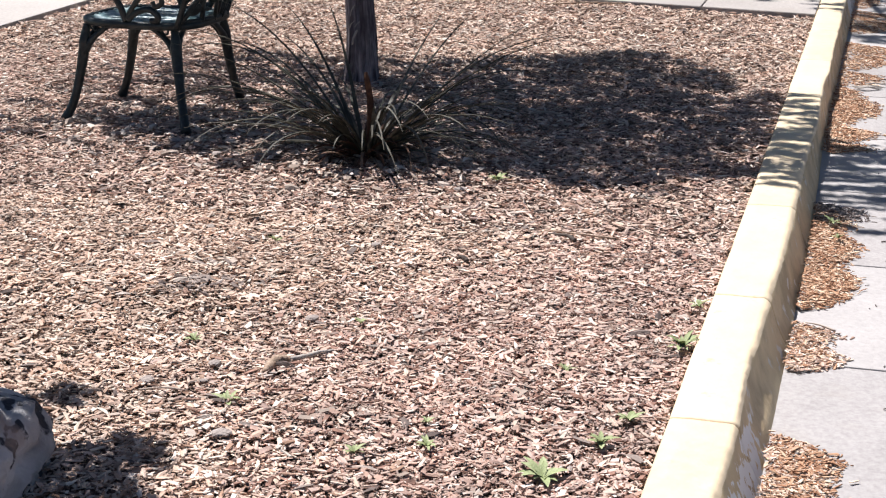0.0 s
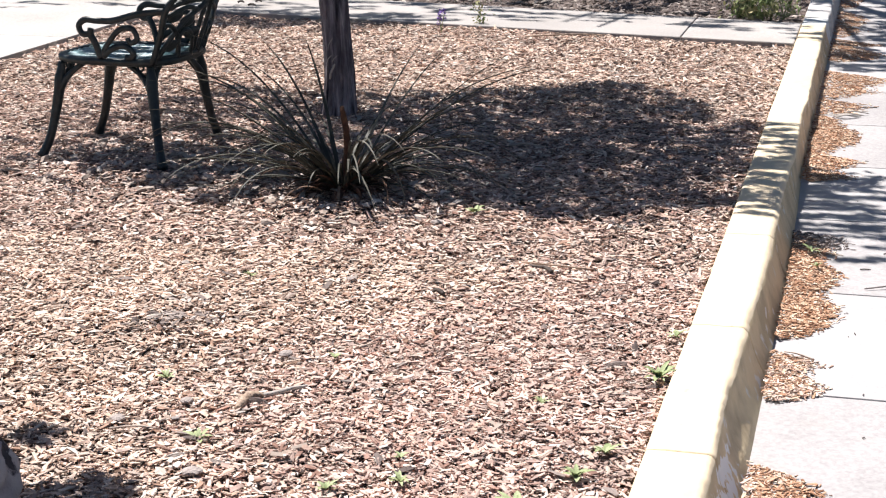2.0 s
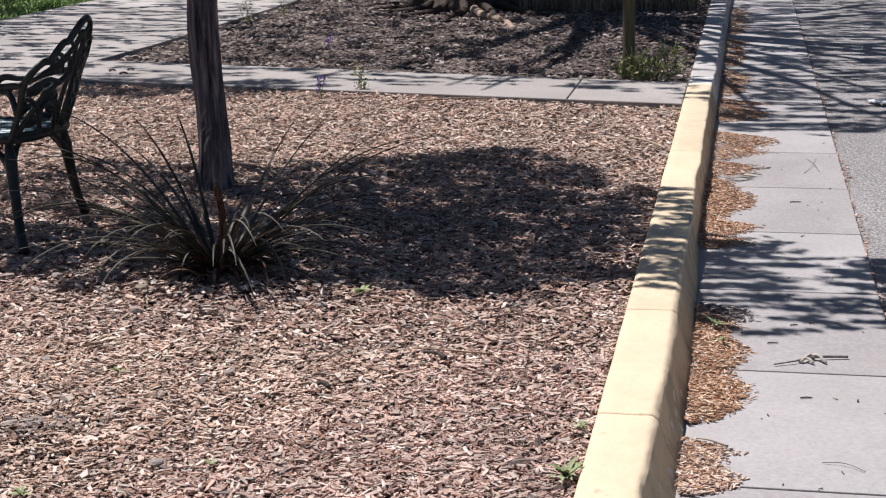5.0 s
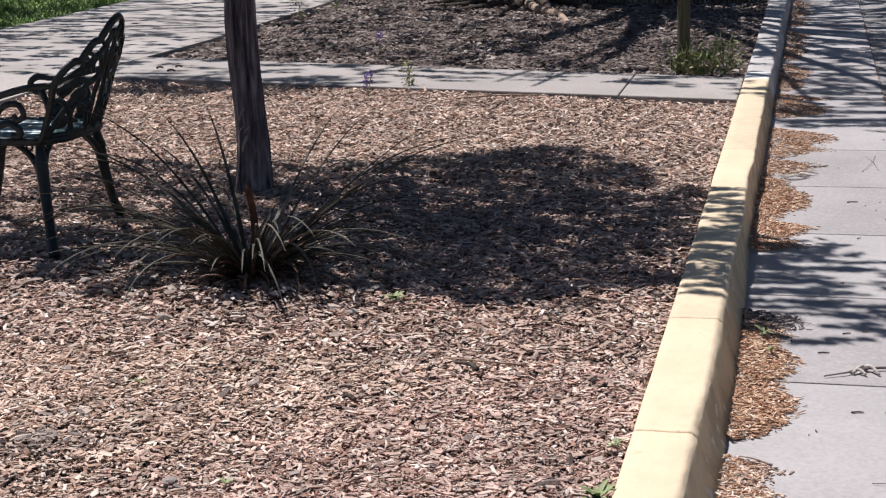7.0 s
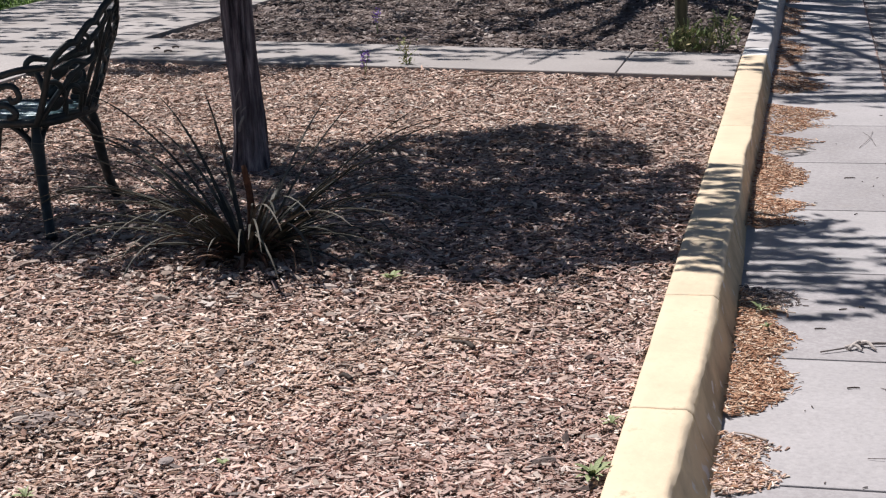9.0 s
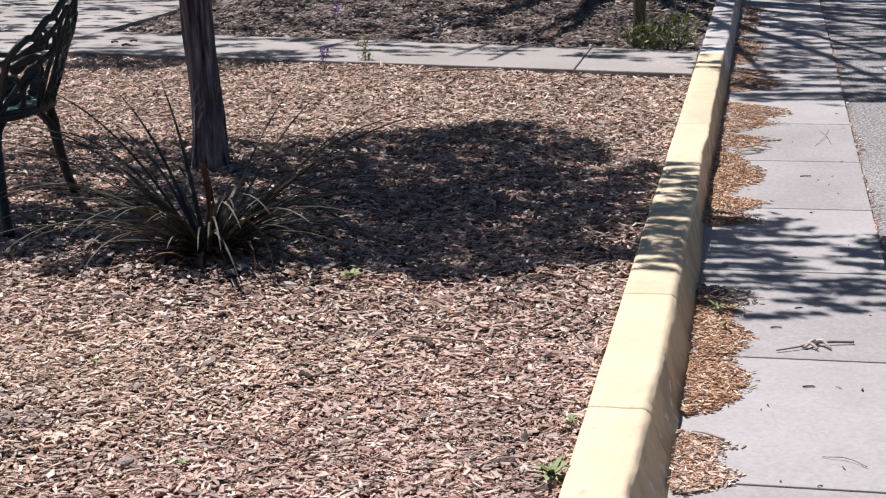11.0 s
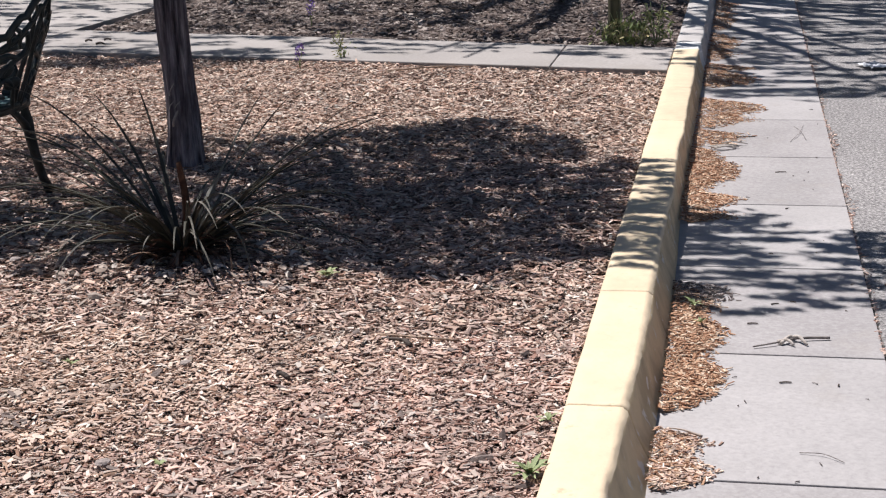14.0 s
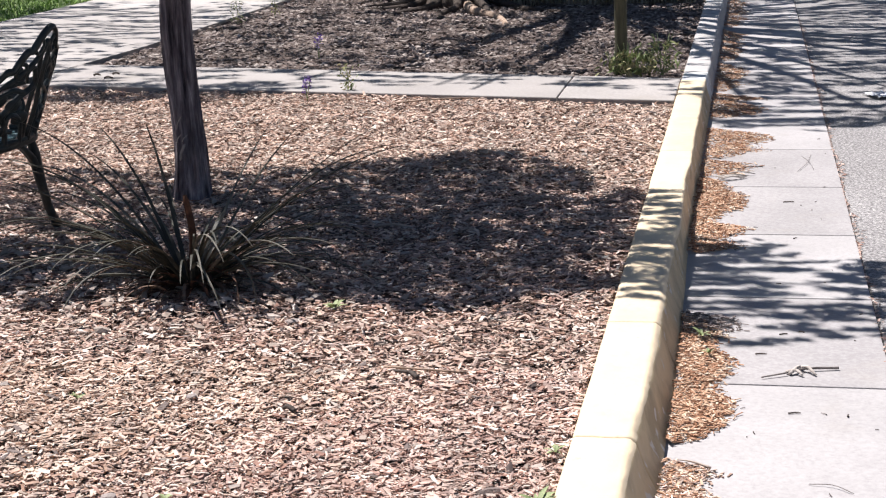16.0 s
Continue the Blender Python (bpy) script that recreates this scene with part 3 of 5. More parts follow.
for k in range(22):
    a = 2 * math.pi * k / 11 + rng.uniform(-0.25, 0.25)
    reach, rise = (rng.uniform(4.2, 5.9), rng.uniform(0.0, 1.8)) if k < 11 else (rng.uniform(1.2, 3.2), rng.uniform(1.5, 4.0))
    tip = top + Vector((math.cos(a) * reach, math.sin(a) * reach - 0.2, rise))
    mid = lerp(top, tip, 0.5) + Vector((0, 0, 0.5))
    pts = curve([top - Vector((0, 0, 0.5)), mid, tip], 5)
    bm = bmesh.new()
    tube(bm, pts, [lerp(0.10, 0.015, i / (len(pts) - 1)) for i in range(len(pts))], 8)
    part("limb", bm, BIG_BARK, big, smooth=True)
# unseen limbs added for the shade on the cross walk and the gutter
for a, reach, rise in ((-1.95, 5.0, 0.5), (-1.65, 5.3, 0.2), (-1.35, 5.3, 0.6), (-1.1, 4.9, 0.3), (-0.85, 4.6, 0.7), (-0.6, 4.2, 0.4)):
    tip = top + Vector((math.cos(a) * reach, math.sin(a) * reach, rise))
    mid = lerp(top, tip, 0.55) + Vector((0, 0, 0.4))
    pts = curve([top - Vector((0, 0, 0.5)), mid, tip], 5)
    bm = bmesh.new()
    tube(bm, pts, [lerp(0.09, 0.012, i / (len(pts) - 1)) for i in range(len(pts))], 8)
    part("limb", bm, BIG_BARK, big, smooth=True)


def old_cover(x, y):
    """The old tree's thin, wide crown: closed over the bed and the road, with ragged light at its near edge."""
    near = np.interp(x, [-5, -2.9, -2.2, -0.2, 0.15, 3.5], [9.15, 9.2, 9.65, 9.5, 8.95, 8.9])
    full = np.interp(y, [8.8, 9.4, 10.3, 11.5, 14, 20], [0.48, 0.38, 0.38, 0.43, 0.42, 0.42]) + np.where(x > 0.1, 0.13 + 0.22 * np.exp(-((y - 9.2) / 0.3) ** 2), 0) + np.where((x < -2.6) & (y < 9.95), 0.42, 0)
    return full * np.clip((y - near) / 0.25, 0, 1) * np.clip((4.2 - np.abs(x + 0.6)) / 0.8, 0, 1) * np.clip((19.5 - y) / 2, 0, 1)


pts = crown_above(rng, (-5.0, 3.6, 8.8, 19.5), old_cover, (4.3, 6.4), 120000, (2.3, 8.0)) - np.array([-2.55, 15.75, -0.06])
leaves("crown", pts, (0.12, 0.045), rng, LEAF, big)

# unseen trees, placed for the shade on the walk and round the boulder
def spare_tree(name, label, x, y, stem, girth, reach, rise, limbs, box, cover, heights, n, grain, size, seed):
    r = np.random.default_rng(seed)
    t = thing(name, label, "tree", Matrix.Translation((x, y, -0.05)))
    bm = bmesh.new()
    line = [Vector((0.02 * math.sin(z * 2), 0.015 * math.sin(z * 3), z)) for z in np.linspace(0, stem, 24).tolist()]
    trunk_mesh(bm, line, [girth * (1 - 0.25 * p.z / stem) + girth * 0.5 * math.exp(-p.z * 9) for p in line], 24, 0.12, 2.4, seed=seed)
    part("trunk", bm, BARK, t, smooth=True)
    for k in range(limbs):
        a = 2 * math.pi * k / limbs * 2 + r.uniform(-0.3, 0.3)
        far = r.uniform(*reach)
        tip = line[-1] + Vector((math.cos(a) * far, math.sin(a) * far, r.uniform(*rise)))
        mid = lerp(line[-1], tip, 0.5) + Vector((0, 0, 0.12 * far))
        pts = curve([line[-1] - Vector((0, 0, 0.1)), mid, tip], 4)
        bm = bmesh.new()
        tube(bm, pts, [lerp(girth * 0.45, 0.006, i / (len(pts) - 1)) for i in range(len(pts))], 7)
        part("limb", bm, BARK, t, smooth=True)
    leaves("crown", crown_above(r, box, cover, heights, n, grain) - np.array([x, y, -0.05]), size, r, LEAF, t)


def lawn_cover(x, y):
    full = np.interp(y, [9.7, 10.3, 11.5, 13, 16.5], [0.26, 0.34, 0.33, 0.42, 0.38]) + np.where(x < -6.3, 0.12, 0)
    return full * np.clip((y - 9.75) / 0.3, 0, 1) * np.clip((-4.4 - x) / 0.3, 0, 1) * np.clip((17 - y) / 1.5, 0, 1)


def small_cover(x, y):
    """Dense twigs laid out to the shade wanted by the boulder, with one spray set apart."""
    dense = np.clip((np.interp(x, [-2.3, -1.8, -1.4, -1.2, -0.95], [2.2, 2.3, 2.24, 2.32, 2.29]) - y) / 0.04, 0, 1) * np.clip((-0.86 - x) / 0.05, 0, 1)
    spray = np.exp(-((x + 1.58 - 0.9 * (y - 2.42)) / 0.13) ** 2 - ((y - 2.43) / 0.06) ** 2)
    round_edge = np.clip((1 - ((x + 1.62) / 0.80) ** 2 - ((y - 1.88) / 0.56) ** 2) / 0.25, 0, 1)
    return np.maximum(0.97 * dense * round_edge, 0.95 * spray)


spare_tree("lawn_tree", "leafy shade tree standing in the lawn", -9.9, 15.4, 2.7, 0.16, (1.2, 4.2), (0.3, 2.2), 12, (-9.5, -4.4, 9.7, 17), lawn_cover, (3.2, 5.2), 56000, (2.4, 7.0), (0.11, 0.04), 21)
spare_tree("unseen_small_tree", "small leafy tree out of view, added to shade the boulder", -1.93, 2.10, 1.25, 0.035, (0.1, 0.45), (0.0, 0.35), 18, (-2.4, -0.82, 1.35, 2.56), small_cover, (1.3, 1.75), 18000, (8.0, 11.0), (0.06, 0.022), 22)

# the young trunk, staked beside the kerb past the cross walk
post = thing("tree_stake", "weathered olive-brown wooden stake among weeds", "stake", Matrix.Translation((-0.42, 10.45, -0.05)))
bm = bmesh.new()
line = [Vector((-0.012 * z, 0, z)) for z in [i * 0.06 for i in range(36)]]
trunk_mesh(bm, line, [0.042 + 0.004 * math.exp(-p.z * 6) for p in line], 20, 0.10, 2.0, seed=11)
part("shaft", bm, POST_BARK, post, smooth=True)

# ---- the strappy plant ----
plant = thing("strap_leaf_plant", "clump of long arching grey-green strap leaves, dry at the base", "plant", Matrix.Translation((-1.53, 5.03, -0.03)))


def blade(az, elev, length, width, droop, curl=0.0, start=0.05):
    """One arching strap leaf with a keel, from the heart of the clump."""
    bm = bmesh.new()
    steps, p, e, a = 13, Vector((math.cos(az) * start, math.sin(az) * start, 0.02)), elev, az
    rows = []
    for i in range(steps + 1):
        t = i / steps
        d = Vector((math.cos(a) * math.cos(e), math.sin(a) * math.cos(e), math.sin(e)))
        side = Vector((-math.sin(a), math.cos(a), 0))
        up = side.cross(d) * -1
        w = width * (1 - t) ** 0.55 * min(1, 0.75 + t * 2) + 0.0012
        rows.append([bm.verts.new(q) for q in (p - side * w / 2 + up * w * 0.2, p - up * w * 0.22, p + side * w / 2 + up * w * 0.2)])
        p = p + d * (length / steps)
        e -= droop / steps * (0.35 + 1.3 * t)
        a += curl / steps
        if p.z < 0.012:
            p.z, e = 0.012, max(e, -0.02)
    for r, s in zip(rows, rows[1:]):
        for i in range(3):
            bm.faces.new((r[i], r[(i + 1) % 3], s[(i + 1) % 3], s[i]))
    bm.faces.new(rows[0][::-1])
    return bm


prng = random.Random(12)
for k in range(88):
    az = k * 2.39996 + prng.uniform(-0.3, 0.3)
    u = prng.random()
    elev = lerp(radians(10), radians(54), u)
    if math.sin(az) < -0.3:                             # few hang towards the sun
        elev = lerp(radians(38), radians(62), u)
    length = prng.uniform(0.42, 0.76) * (0.78 + 0.22 * abs(math.cos(az)))
    droop = prng.uniform(0.7, 2.0)
    if abs(math.cos(az)) > 0.72 and k % 2:              # the sides reach out further
        elev, length, droop = lerp(radians(24), radians(50), u), prng.uniform(0.62, 0.92), prng.uniform(0.5, 1.5)
    part("leaf", blade(az, elev, length, prng.uniform(0.010, 0.018), droop, prng.uniform(-0.35, 0.35)), BLADE, plant)
# the long ones that reach out of the clump or bend to the ground
for az, elev, length, droop in ((0.25, 0.80, 0.92, 0.75), (0.30, 0.88, 0.90, 0.95), (-0.05, 0.85, 0.66, 2.5), (0.12, 0.75, 0.80, 2.0), (-0.72, 0.95, 0.56, 3.0), (3.1, 0.62, 1.0, 1.6),
                                (2.95, 0.82, 0.98, 1.1), (2.8, 0.92, 0.96, 0.9), (2.5, 1.0, 0.76, 0.7), (2.2, 1.05, 0.70, 0.6), (1.1, 1.05, 0.66, 0.45), (0.9, 0.98, 0.68, 0.45), (3.3, 0.75, 0.95, 2.0), (2.7, 0.75, 1.0, 1.2), (3.0, 0.9, 0.95, 1.5)):
    part("leaf", blade(az, elev, length, 0.017, droop), BLADE, plant, "long pale-edged leaf reaching out of the clump")
for k in range(44):
    az = prng.uniform(0, 6.28)
    part("dry_leaf", blade(az, prng.uniform(0.0, 0.7), prng.uniform(0.08, 0.26), prng.uniform(0.008, 0.016), prng.uniform(1.5, 4.5), prng.uniform(-1.5, 1.5), prng.uniform(0.03, 0.15)),
         DRY, plant, "withered brown leaf curled at the base")
for k in range(5):                                       # long dead ones fallen towards the sun
    az = prng.uniform(-2.6, -0.4)
    part("dry_leaf", blade(az, prng.uniform(0.15, 0.8), prng.uniform(0.22, 0.46), prng.uniform(0.007, 0.012), prng.uniform(1.8, 4.0), prng.uniform(-1.2, 1.2), 0.08), DRY, plant, "long bleached dead leaf lying on mulch")
for k in range(46):                                      # the rust-brown skirt of old leaf bases
    az = prng.uniform(0, 6.28)
    part("leaf_base", blade(az, prng.uniform(0.15, 1.15), prng.uniform(0.10, 0.24), prng.uniform(0.014, 0.026), prng.uniform(0.6, 2.6), prng.uniform(-0.8, 0.8), prng.uniform(0.02, 0.10)), OLD_BASE, plant, "rust-brown old leaf base")
bm = bmesh.new()
tube(bm, curve([(0.0, 0.02, 0), (0.01, 0.02, 0.2), (-0.005, 0.01, 0.34)], 5), [0.0155] * 5 + [0.0145, 0.014, 0.0135, 0.013, 0.012, 0.008], 8)
part("flower_stalk", bm, STALK, plant, "snapped reddish-brown flower stalk", smooth=True)

# ---- the garden chair ----
chair = thing("garden_armchair", "dark green cast-metal garden armchair with scrolled back on splayed legs", "chair", pose(-2.69, 5.51, -0.025, 0, 0, -3))
SEAT_Z = 0.448


def seat_outline(n=44, grow=0.0):
    pts = []
    for k in range(n):
        a = 2 * math.pi * k / n
        c, s = math.cos(a), math.sin(a)
        x = 0.029 + (0.290 + grow) * math.copysign(abs(c) ** 0.62, c)
        y = (0.25 + grow + 0.012 * c) * math.copysign(abs(s) ** 0.55, s)
        pts.append((x, y))
    return pts


bm = bmesh.new()
rings = []
for grow, z in ((-0.012, -0.030), (0.0, -0.025), (0.003, -0.011), (0.0, 0.0), (-0.010, 0.003), (-0.026, 0.002), (-0.030, -0.004), (-0.030, -0.030)):
    rings.append([bm.verts.new((x, y, SEAT_Z + z)) for x, y in seat_outline(44, grow)])
rings.append(rings[0])
for a, b in zip(rings, rings[1:]):
    for k in range(44):
        bm.faces.new((a[k], a[(k + 1) % 44], b[(k + 1) % 44], b[k]))
part("seat_rim", bm, IRON, chair, smooth=True)
for k in range(11):                                    # cast slats of the seat, running front to back
    y = -0.205 + 0.041 * k
    reach = 0.245 * (1 - (abs(y) / 0.28) ** 4)
    bm = bmesh.new()
    prof = [(-reach, -0.006), (-reach * 0.5, -0.014), (0, -0.017), (reach * 0.5, -0.014), (reach, -0.006)]
    tube(bm, [(x, y + 0.004 * math.sin(x * 26 + k), SEAT_Z + z) for x, z in prof], 0.0155, 8, 1.0)
    for v in bm.verts:
        v.co.z = SEAT_Z - 0.008 + (v.co.z - SEAT_Z + 0.008) * 0.45
    part("seat_slat", bm, SEAT, chair, "worn blue-green seat slat with pale sheen in its colour", smooth=True)

LEGS = ((-0.200, -0.200, -0.290, -0.275, -1, -1), (-0.195, 0.205, -0.325, 0.265, -1, 1), (0.222, -0.195, 0.335, -0.345, 1, -1), (0.252, 0.195, 0.216, 0.412, 1, 1))
for tx, ty, fx, fy, sx, sy in LEGS:
    ctrl = [(tx, ty, SEAT_Z - 0.026), (lerp(tx, fx, 0.10), lerp(ty, fy, 0.10), 0.36), (lerp(tx, fx, 0.20), lerp(ty, fy, 0.20), 0.29), (lerp(tx, fx, 0.40), lerp(ty, fy, 0.40), 0.19),
            (lerp(tx, fx, 0.66), lerp(ty, fy, 0.66), 0.09), (fx, fy, 0.012)]
    pts = curve(ctrl, 5)
    n = len(pts) - 1
    bm = bmesh.new()
    tube(bm, pts, [float(np.interp(i / n, [0, 0.10, 0.24, 0.40, 0.7, 0.93, 1.0], [0.016, 0.0185, 0.0255, 0.0235, 0.0190, 0.0195, 0.0240])) for i in range(n + 1)], 10, 0.85)
    leg = part("leg", bm, IRON, chair, smooth=True)
    for ux, uy in ((-sx, 0), (0, -sy)):                  # pierced bracket under the seat rim
        bm = bmesh.new()
        arc = curve([(lerp(tx, fx, 0.18), lerp(ty, fy, 0.18), 0.300), (lerp(tx, fx, 0.08) + ux * 0.020, lerp(ty, fy, 0.08) + uy * 0.020, 0.345), (tx + ux * 0.055, ty + uy * 0.055, 0.385), (tx + ux * 0.105, ty + uy * 0.105, SEAT_Z - 0.028)], 5)
        tube(bm, arc, [lerp(0.021, 0.0125, min(1, i / 9)) for i in range(len(arc))], 7)
        part("bracket", bm, IRON, leg, smooth=True)
        bm = bmesh.new()
        tube(bm, [(tx + ux * (0.044 + 0.014 * math.cos(q * 0.7854)), ty + uy * (0.044 + 0.014 * math.cos(q * 0.7854)), 0.408 + 0.014 * math.sin(q * 0.7854)) for q in range(9)], 0.0048, 6)
        part("fretwork_ring", bm, IRON, leg, smooth=True)


def back(s, z):
    """A place on the reclined, rounded back: s across (-1 to 1), z in height above the seat."""
    return Vector((0.256 + 0.072 * (1 - s * s) + 0.355 * z, 0.225 * s * (1 + 0.08 * z), SEAT_Z + 0.92 * z))


def on_back(ctrl, steps=6):
    return [back(p.x, p.y) for p in curve([(s, z, 0) for s, z in ctrl], steps)]


def iron_bar(name, pts, r, parent, flat=0.75):
    bm = bmesh.new()
    tube(bm, pts, r * (1.22 if name == "back_scroll" else 1.0), 7, flat)
    return part(name, bm, IRON, parent, smooth=True)


CREST = [(1.0, -0.02), (1.0, 0.12), (1.03, 0.22), (0.95, 0.275), (0.80, 0.315), (0.68, 0.318), (0.61, 0.345), (0.49, 0.388), (0.37, 0.394), (0.31, 0.418), (0.18, 0.462)]
frame_part = iron_bar("back_frame", on_back([(-a, z) for a, z in CREST] + [(0, 0.485)] + CREST[::-1], 5), 0.0145, chair)
for s in (-1, 1):
    iron_bar("back_scroll", on_back([(s * 0.98, 0.235), (s * 0.55, 0.29), (s * 0.15, 0.365), (0, 0.43)]), 0.009, frame_part)
    iron_bar("back_scroll", on_back([(s * 0.97, 0.20), (s * 0.6, 0.235), (s * 0.3, 0.22), (s * 0.12, 0.26), (s * 0.22, 0.32), (s * 0.36, 0.30), (s * 0.32, 0.26)]), 0.009, frame_part)
    iron_bar("back_scroll", on_back([(s * 0.95, 0.0), (s * 0.72, 0.12), (s * 0.45, 0.20), (s * 0.1, 0.24)]), 0.010, frame_part)
    iron_bar("back_scroll", on_back([(s * 0.5, 0.0), (s * 0.62, 0.09), (s * 0.82, 0.15), (s * 0.98, 0.16)]), 0.010, frame_part)
    iron_bar("back_scroll", on_back([(s * 0.12, 0.0), (s * 0.28, 0.10), (s * 0.55, 0.13), (s * 0.6, 0.07), (s * 0.44, 0.055)]), 0.010, frame_part)
    iron_bar("back_scroll", on_back([(s * 0.08, 0.02), (s * 0.13, 0.15), (s * 0.07, 0.28), (s * 0.12, 0.38)]), 0.008, frame_part)
    iron_bar("back_scroll", on_back([(s * 0.58, 0.35), (s * 0.42, 0.33), (s * 0.44, 0.285), (s * 0.58, 0.285), (s * 0.60, 0.318), (s * 0.52, 0.325)]), 0.008, frame_part)
    iron_bar("back_scroll", on_back([(s * 0.20, 0.445), (s * 0.10, 0.41), (s * 0.2, 0.375), (s * 0.30, 0.395), (s * 0.24, 0.42)]), 0.007, frame_part)
    for z, w in ((0.06, 0.75), (0.11, 0.30), (0.17, 0.52), (0.20, 0.82)):          # cast leaves in the lattice
        bm = bmesh.new()
        bmesh.ops.create_icosphere(bm, subdivisions=2, radius=1)
        bmesh.ops.transform(bm, verts=bm.verts, matrix=Matrix.Translation(back(s * w, z)) @ pose(0, 0, 0, 20, 15, 30 * s) @ Matrix.Diagonal((0.009, 0.040, 0.027, 1)))
        part("cast_leaf", bm, IRON, frame_part, smooth=True)
iron_bar("lower_rail", on_back([(-1, 0.005), (-0.5, 0.005), (0, 0.005), (0.5, 0.005), (1, 0.005)]), 0.011, chair)
for s in (-1, 1):
    arm = iron_bar("arm", curve([back(s * 1.02, 0.225), (0.22, s * 0.262, 0.645), (0.10, s * 0.262, 0.615), (0.03, s * 0.262, 0.612), (-0.035, s * 0.26, 0.614), (-0.068, s * 0.258, 0.588), (-0.055, s * 0.258, 0.556),
                                 (-0.020, s * 0.258, 0.556), (-0.012, s * 0.258, 0.578)], 6), 0.0142, chair)
    iron_bar("arm_scroll", curve([(-0.024, s * 0.256, 0.56), (0.0, s * 0.252, 0.515), (0.02, s * 0.245, SEAT_Z + 0.005)], 6), 0.015, arm)
    iron_bar("arm_scroll", curve([(0.02, s * 0.245, SEAT_Z + 0.01), (0.06, s * 0.25, 0.515), (0.12, s * 0.255, 0.575), (0.18, s * 0.255, 0.582), (0.20, s * 0.252, 0.54), (0.168, s * 0.25, 0.52), (0.155, s * 0.25, 0.542)], 6), 0.0125, arm)
    iron_bar("arm_scroll", curve([(0.03, s * 0.245, SEAT_Z + 0.01), (0.07, s * 0.248, 0.49), (0.13, s * 0.248, 0.508), (0.17, s * 0.246, 0.485), (0.168, s * 0.244, 0.46), (0.138, s * 0.244, 0.458)], 6), 0.0145, arm)

# ---- the boulder ----
bm = bmesh.new()
bmesh.ops.create_icosphere(bm, subdivisions=5, radius=1)
for v in bm.verts:
    p = v.co.copy()
    w = 0.90 * (p.x ** 4 + p.y ** 4 + p.z ** 4) ** -0.25
    w += 0.16 * noise.noise(p * 1.1 + Vector((3, 1, 0))) + 0.10 * abs(noise.noise(p * 2.6)) + 0.06 * noise.noise(p * 6) + 0.05 * abs(noise.noise(p * 13)) + 0.03 * noise.noise(p * 28)
    v.co = Vector((p.x * 0.375 * w, p.y * 0.35 * w, max(-0.1, p.z * 0.185 * w)))
rock = part("boulder", bm, STONE, smooth=True)
rock.matrix_world = pose(-1.605, 1.87, -0.01, 0, 0, 10)
tagged(rock, "pale grey weathered boulder with black lichen, sunk in mulch", "boulder")

# ---- mulch, litter and grass ----
def edge_left(y):
    return -1.4 - 0.585 * (y - 2.1) - 0.35


mrng = np.random.default_rng(7)


def scatter(n, y0, y1, x0, x1, inside):
    """Chance places on the plan, by rejection."""
    out = np.zeros((0, 2))
    while len(out) < n:
        p = np.stack([mrng.uniform(x0, x1, n), mrng.uniform(y0, y1, n)], 1)
        out = np.concatenate([out, p[inside(p[:, 0], p[:, 1])]])
    return out[:n]


def near_bed(x, y):
    return (x < -0.006) & (y < 9.12 - 0.18 * x) & (x > -4.50 - 0.011 * y)


def open_side(x, y):
    """The drier, paler part of the bed, away from the kerb."""
    return x + 0.30 * np.sin(2.3 * y + 1.1) + mrng.normal(0, 0.22, len(x)) < -0.80


def mulch(n, y0, y1, lo, hi, name, seen=True, make=chips, wide=0.015, tilt=0.22, material=MULCH, where=None):
    inside = (lambda x, y: near_bed(x, y) & (x > edge_left(y))) if seen else (lambda x, y: near_bed(x, y) & ((x < edge_left(y)) | (y < 1.7)))
    p = scatter(n, y0, y1, -4.6, 0, (lambda x, y: inside(x, y) & where(x, y)) if where else inside)
    z = np.array([height(x, y) for x, y in p]) + mrng.uniform(-0.012, 0.011, n)
    length = lo + (hi - lo) * mrng.random(n) ** 2.6
    width = np.clip(length * (mrng.uniform(0.22, 0.72, n) if make is chips else mrng.uniform(0.14, 0.5, n)), 0.003, wide)
    ob = make(name, np.column_stack([p, z]), length, width, material, mrng, tilt)
    return tagged(ob, "loose pinkish-brown shredded bark mulch", "mulch", kind="stuff")


mulch(25000, 1.7, 4.2, 0.009, 0.044, "bark_mulch", True, chips, 0.017, 0.22, MULCH, lambda x, y: ~open_side(x, y))
mulch(26000, 1.7, 4.2, 0.010, 0.048, "bark_mulch", True, chips, 0.016, 0.20, LIGHT_MULCH, open_side)
mulch(16000, 1.7, 4.2, 0.010, 0.050, "bark_mulch", True, splinters, 0.011, 0.22, MULCH, lambda x, y: ~open_side(x, y))
mulch(18000, 1.7, 4.2, 0.010, 0.052, "bark_mulch", True, splinters, 0.011, 0.20, LIGHT_MULCH, open_side)
mulch(30000, 4.2, 6.8, 0.012, 0.055, "bark_mulch", True, chips, 0.017, 0.26, TAN_MULCH)
mulch(33000, 4.2, 6.8, 0.012, 0.062, "bark_mulch", True, splinters, 0.012, 0.24)
mulch(31000, 6.8, 10.0, 0.018, 0.055, "bark_mulch", True, chips, 0.020, 0.32, TAN_MULCH)
mulch(27000, 6.8, 10.0, 0.018, 0.068, "bark_mulch", True, splinters, 0.016, 0.32, TAN_MULCH)
mulch(32000, -7.9, 9.9, 0.035, 0.09, "bark_mulch", False, splinters, 0.040, 0.2)

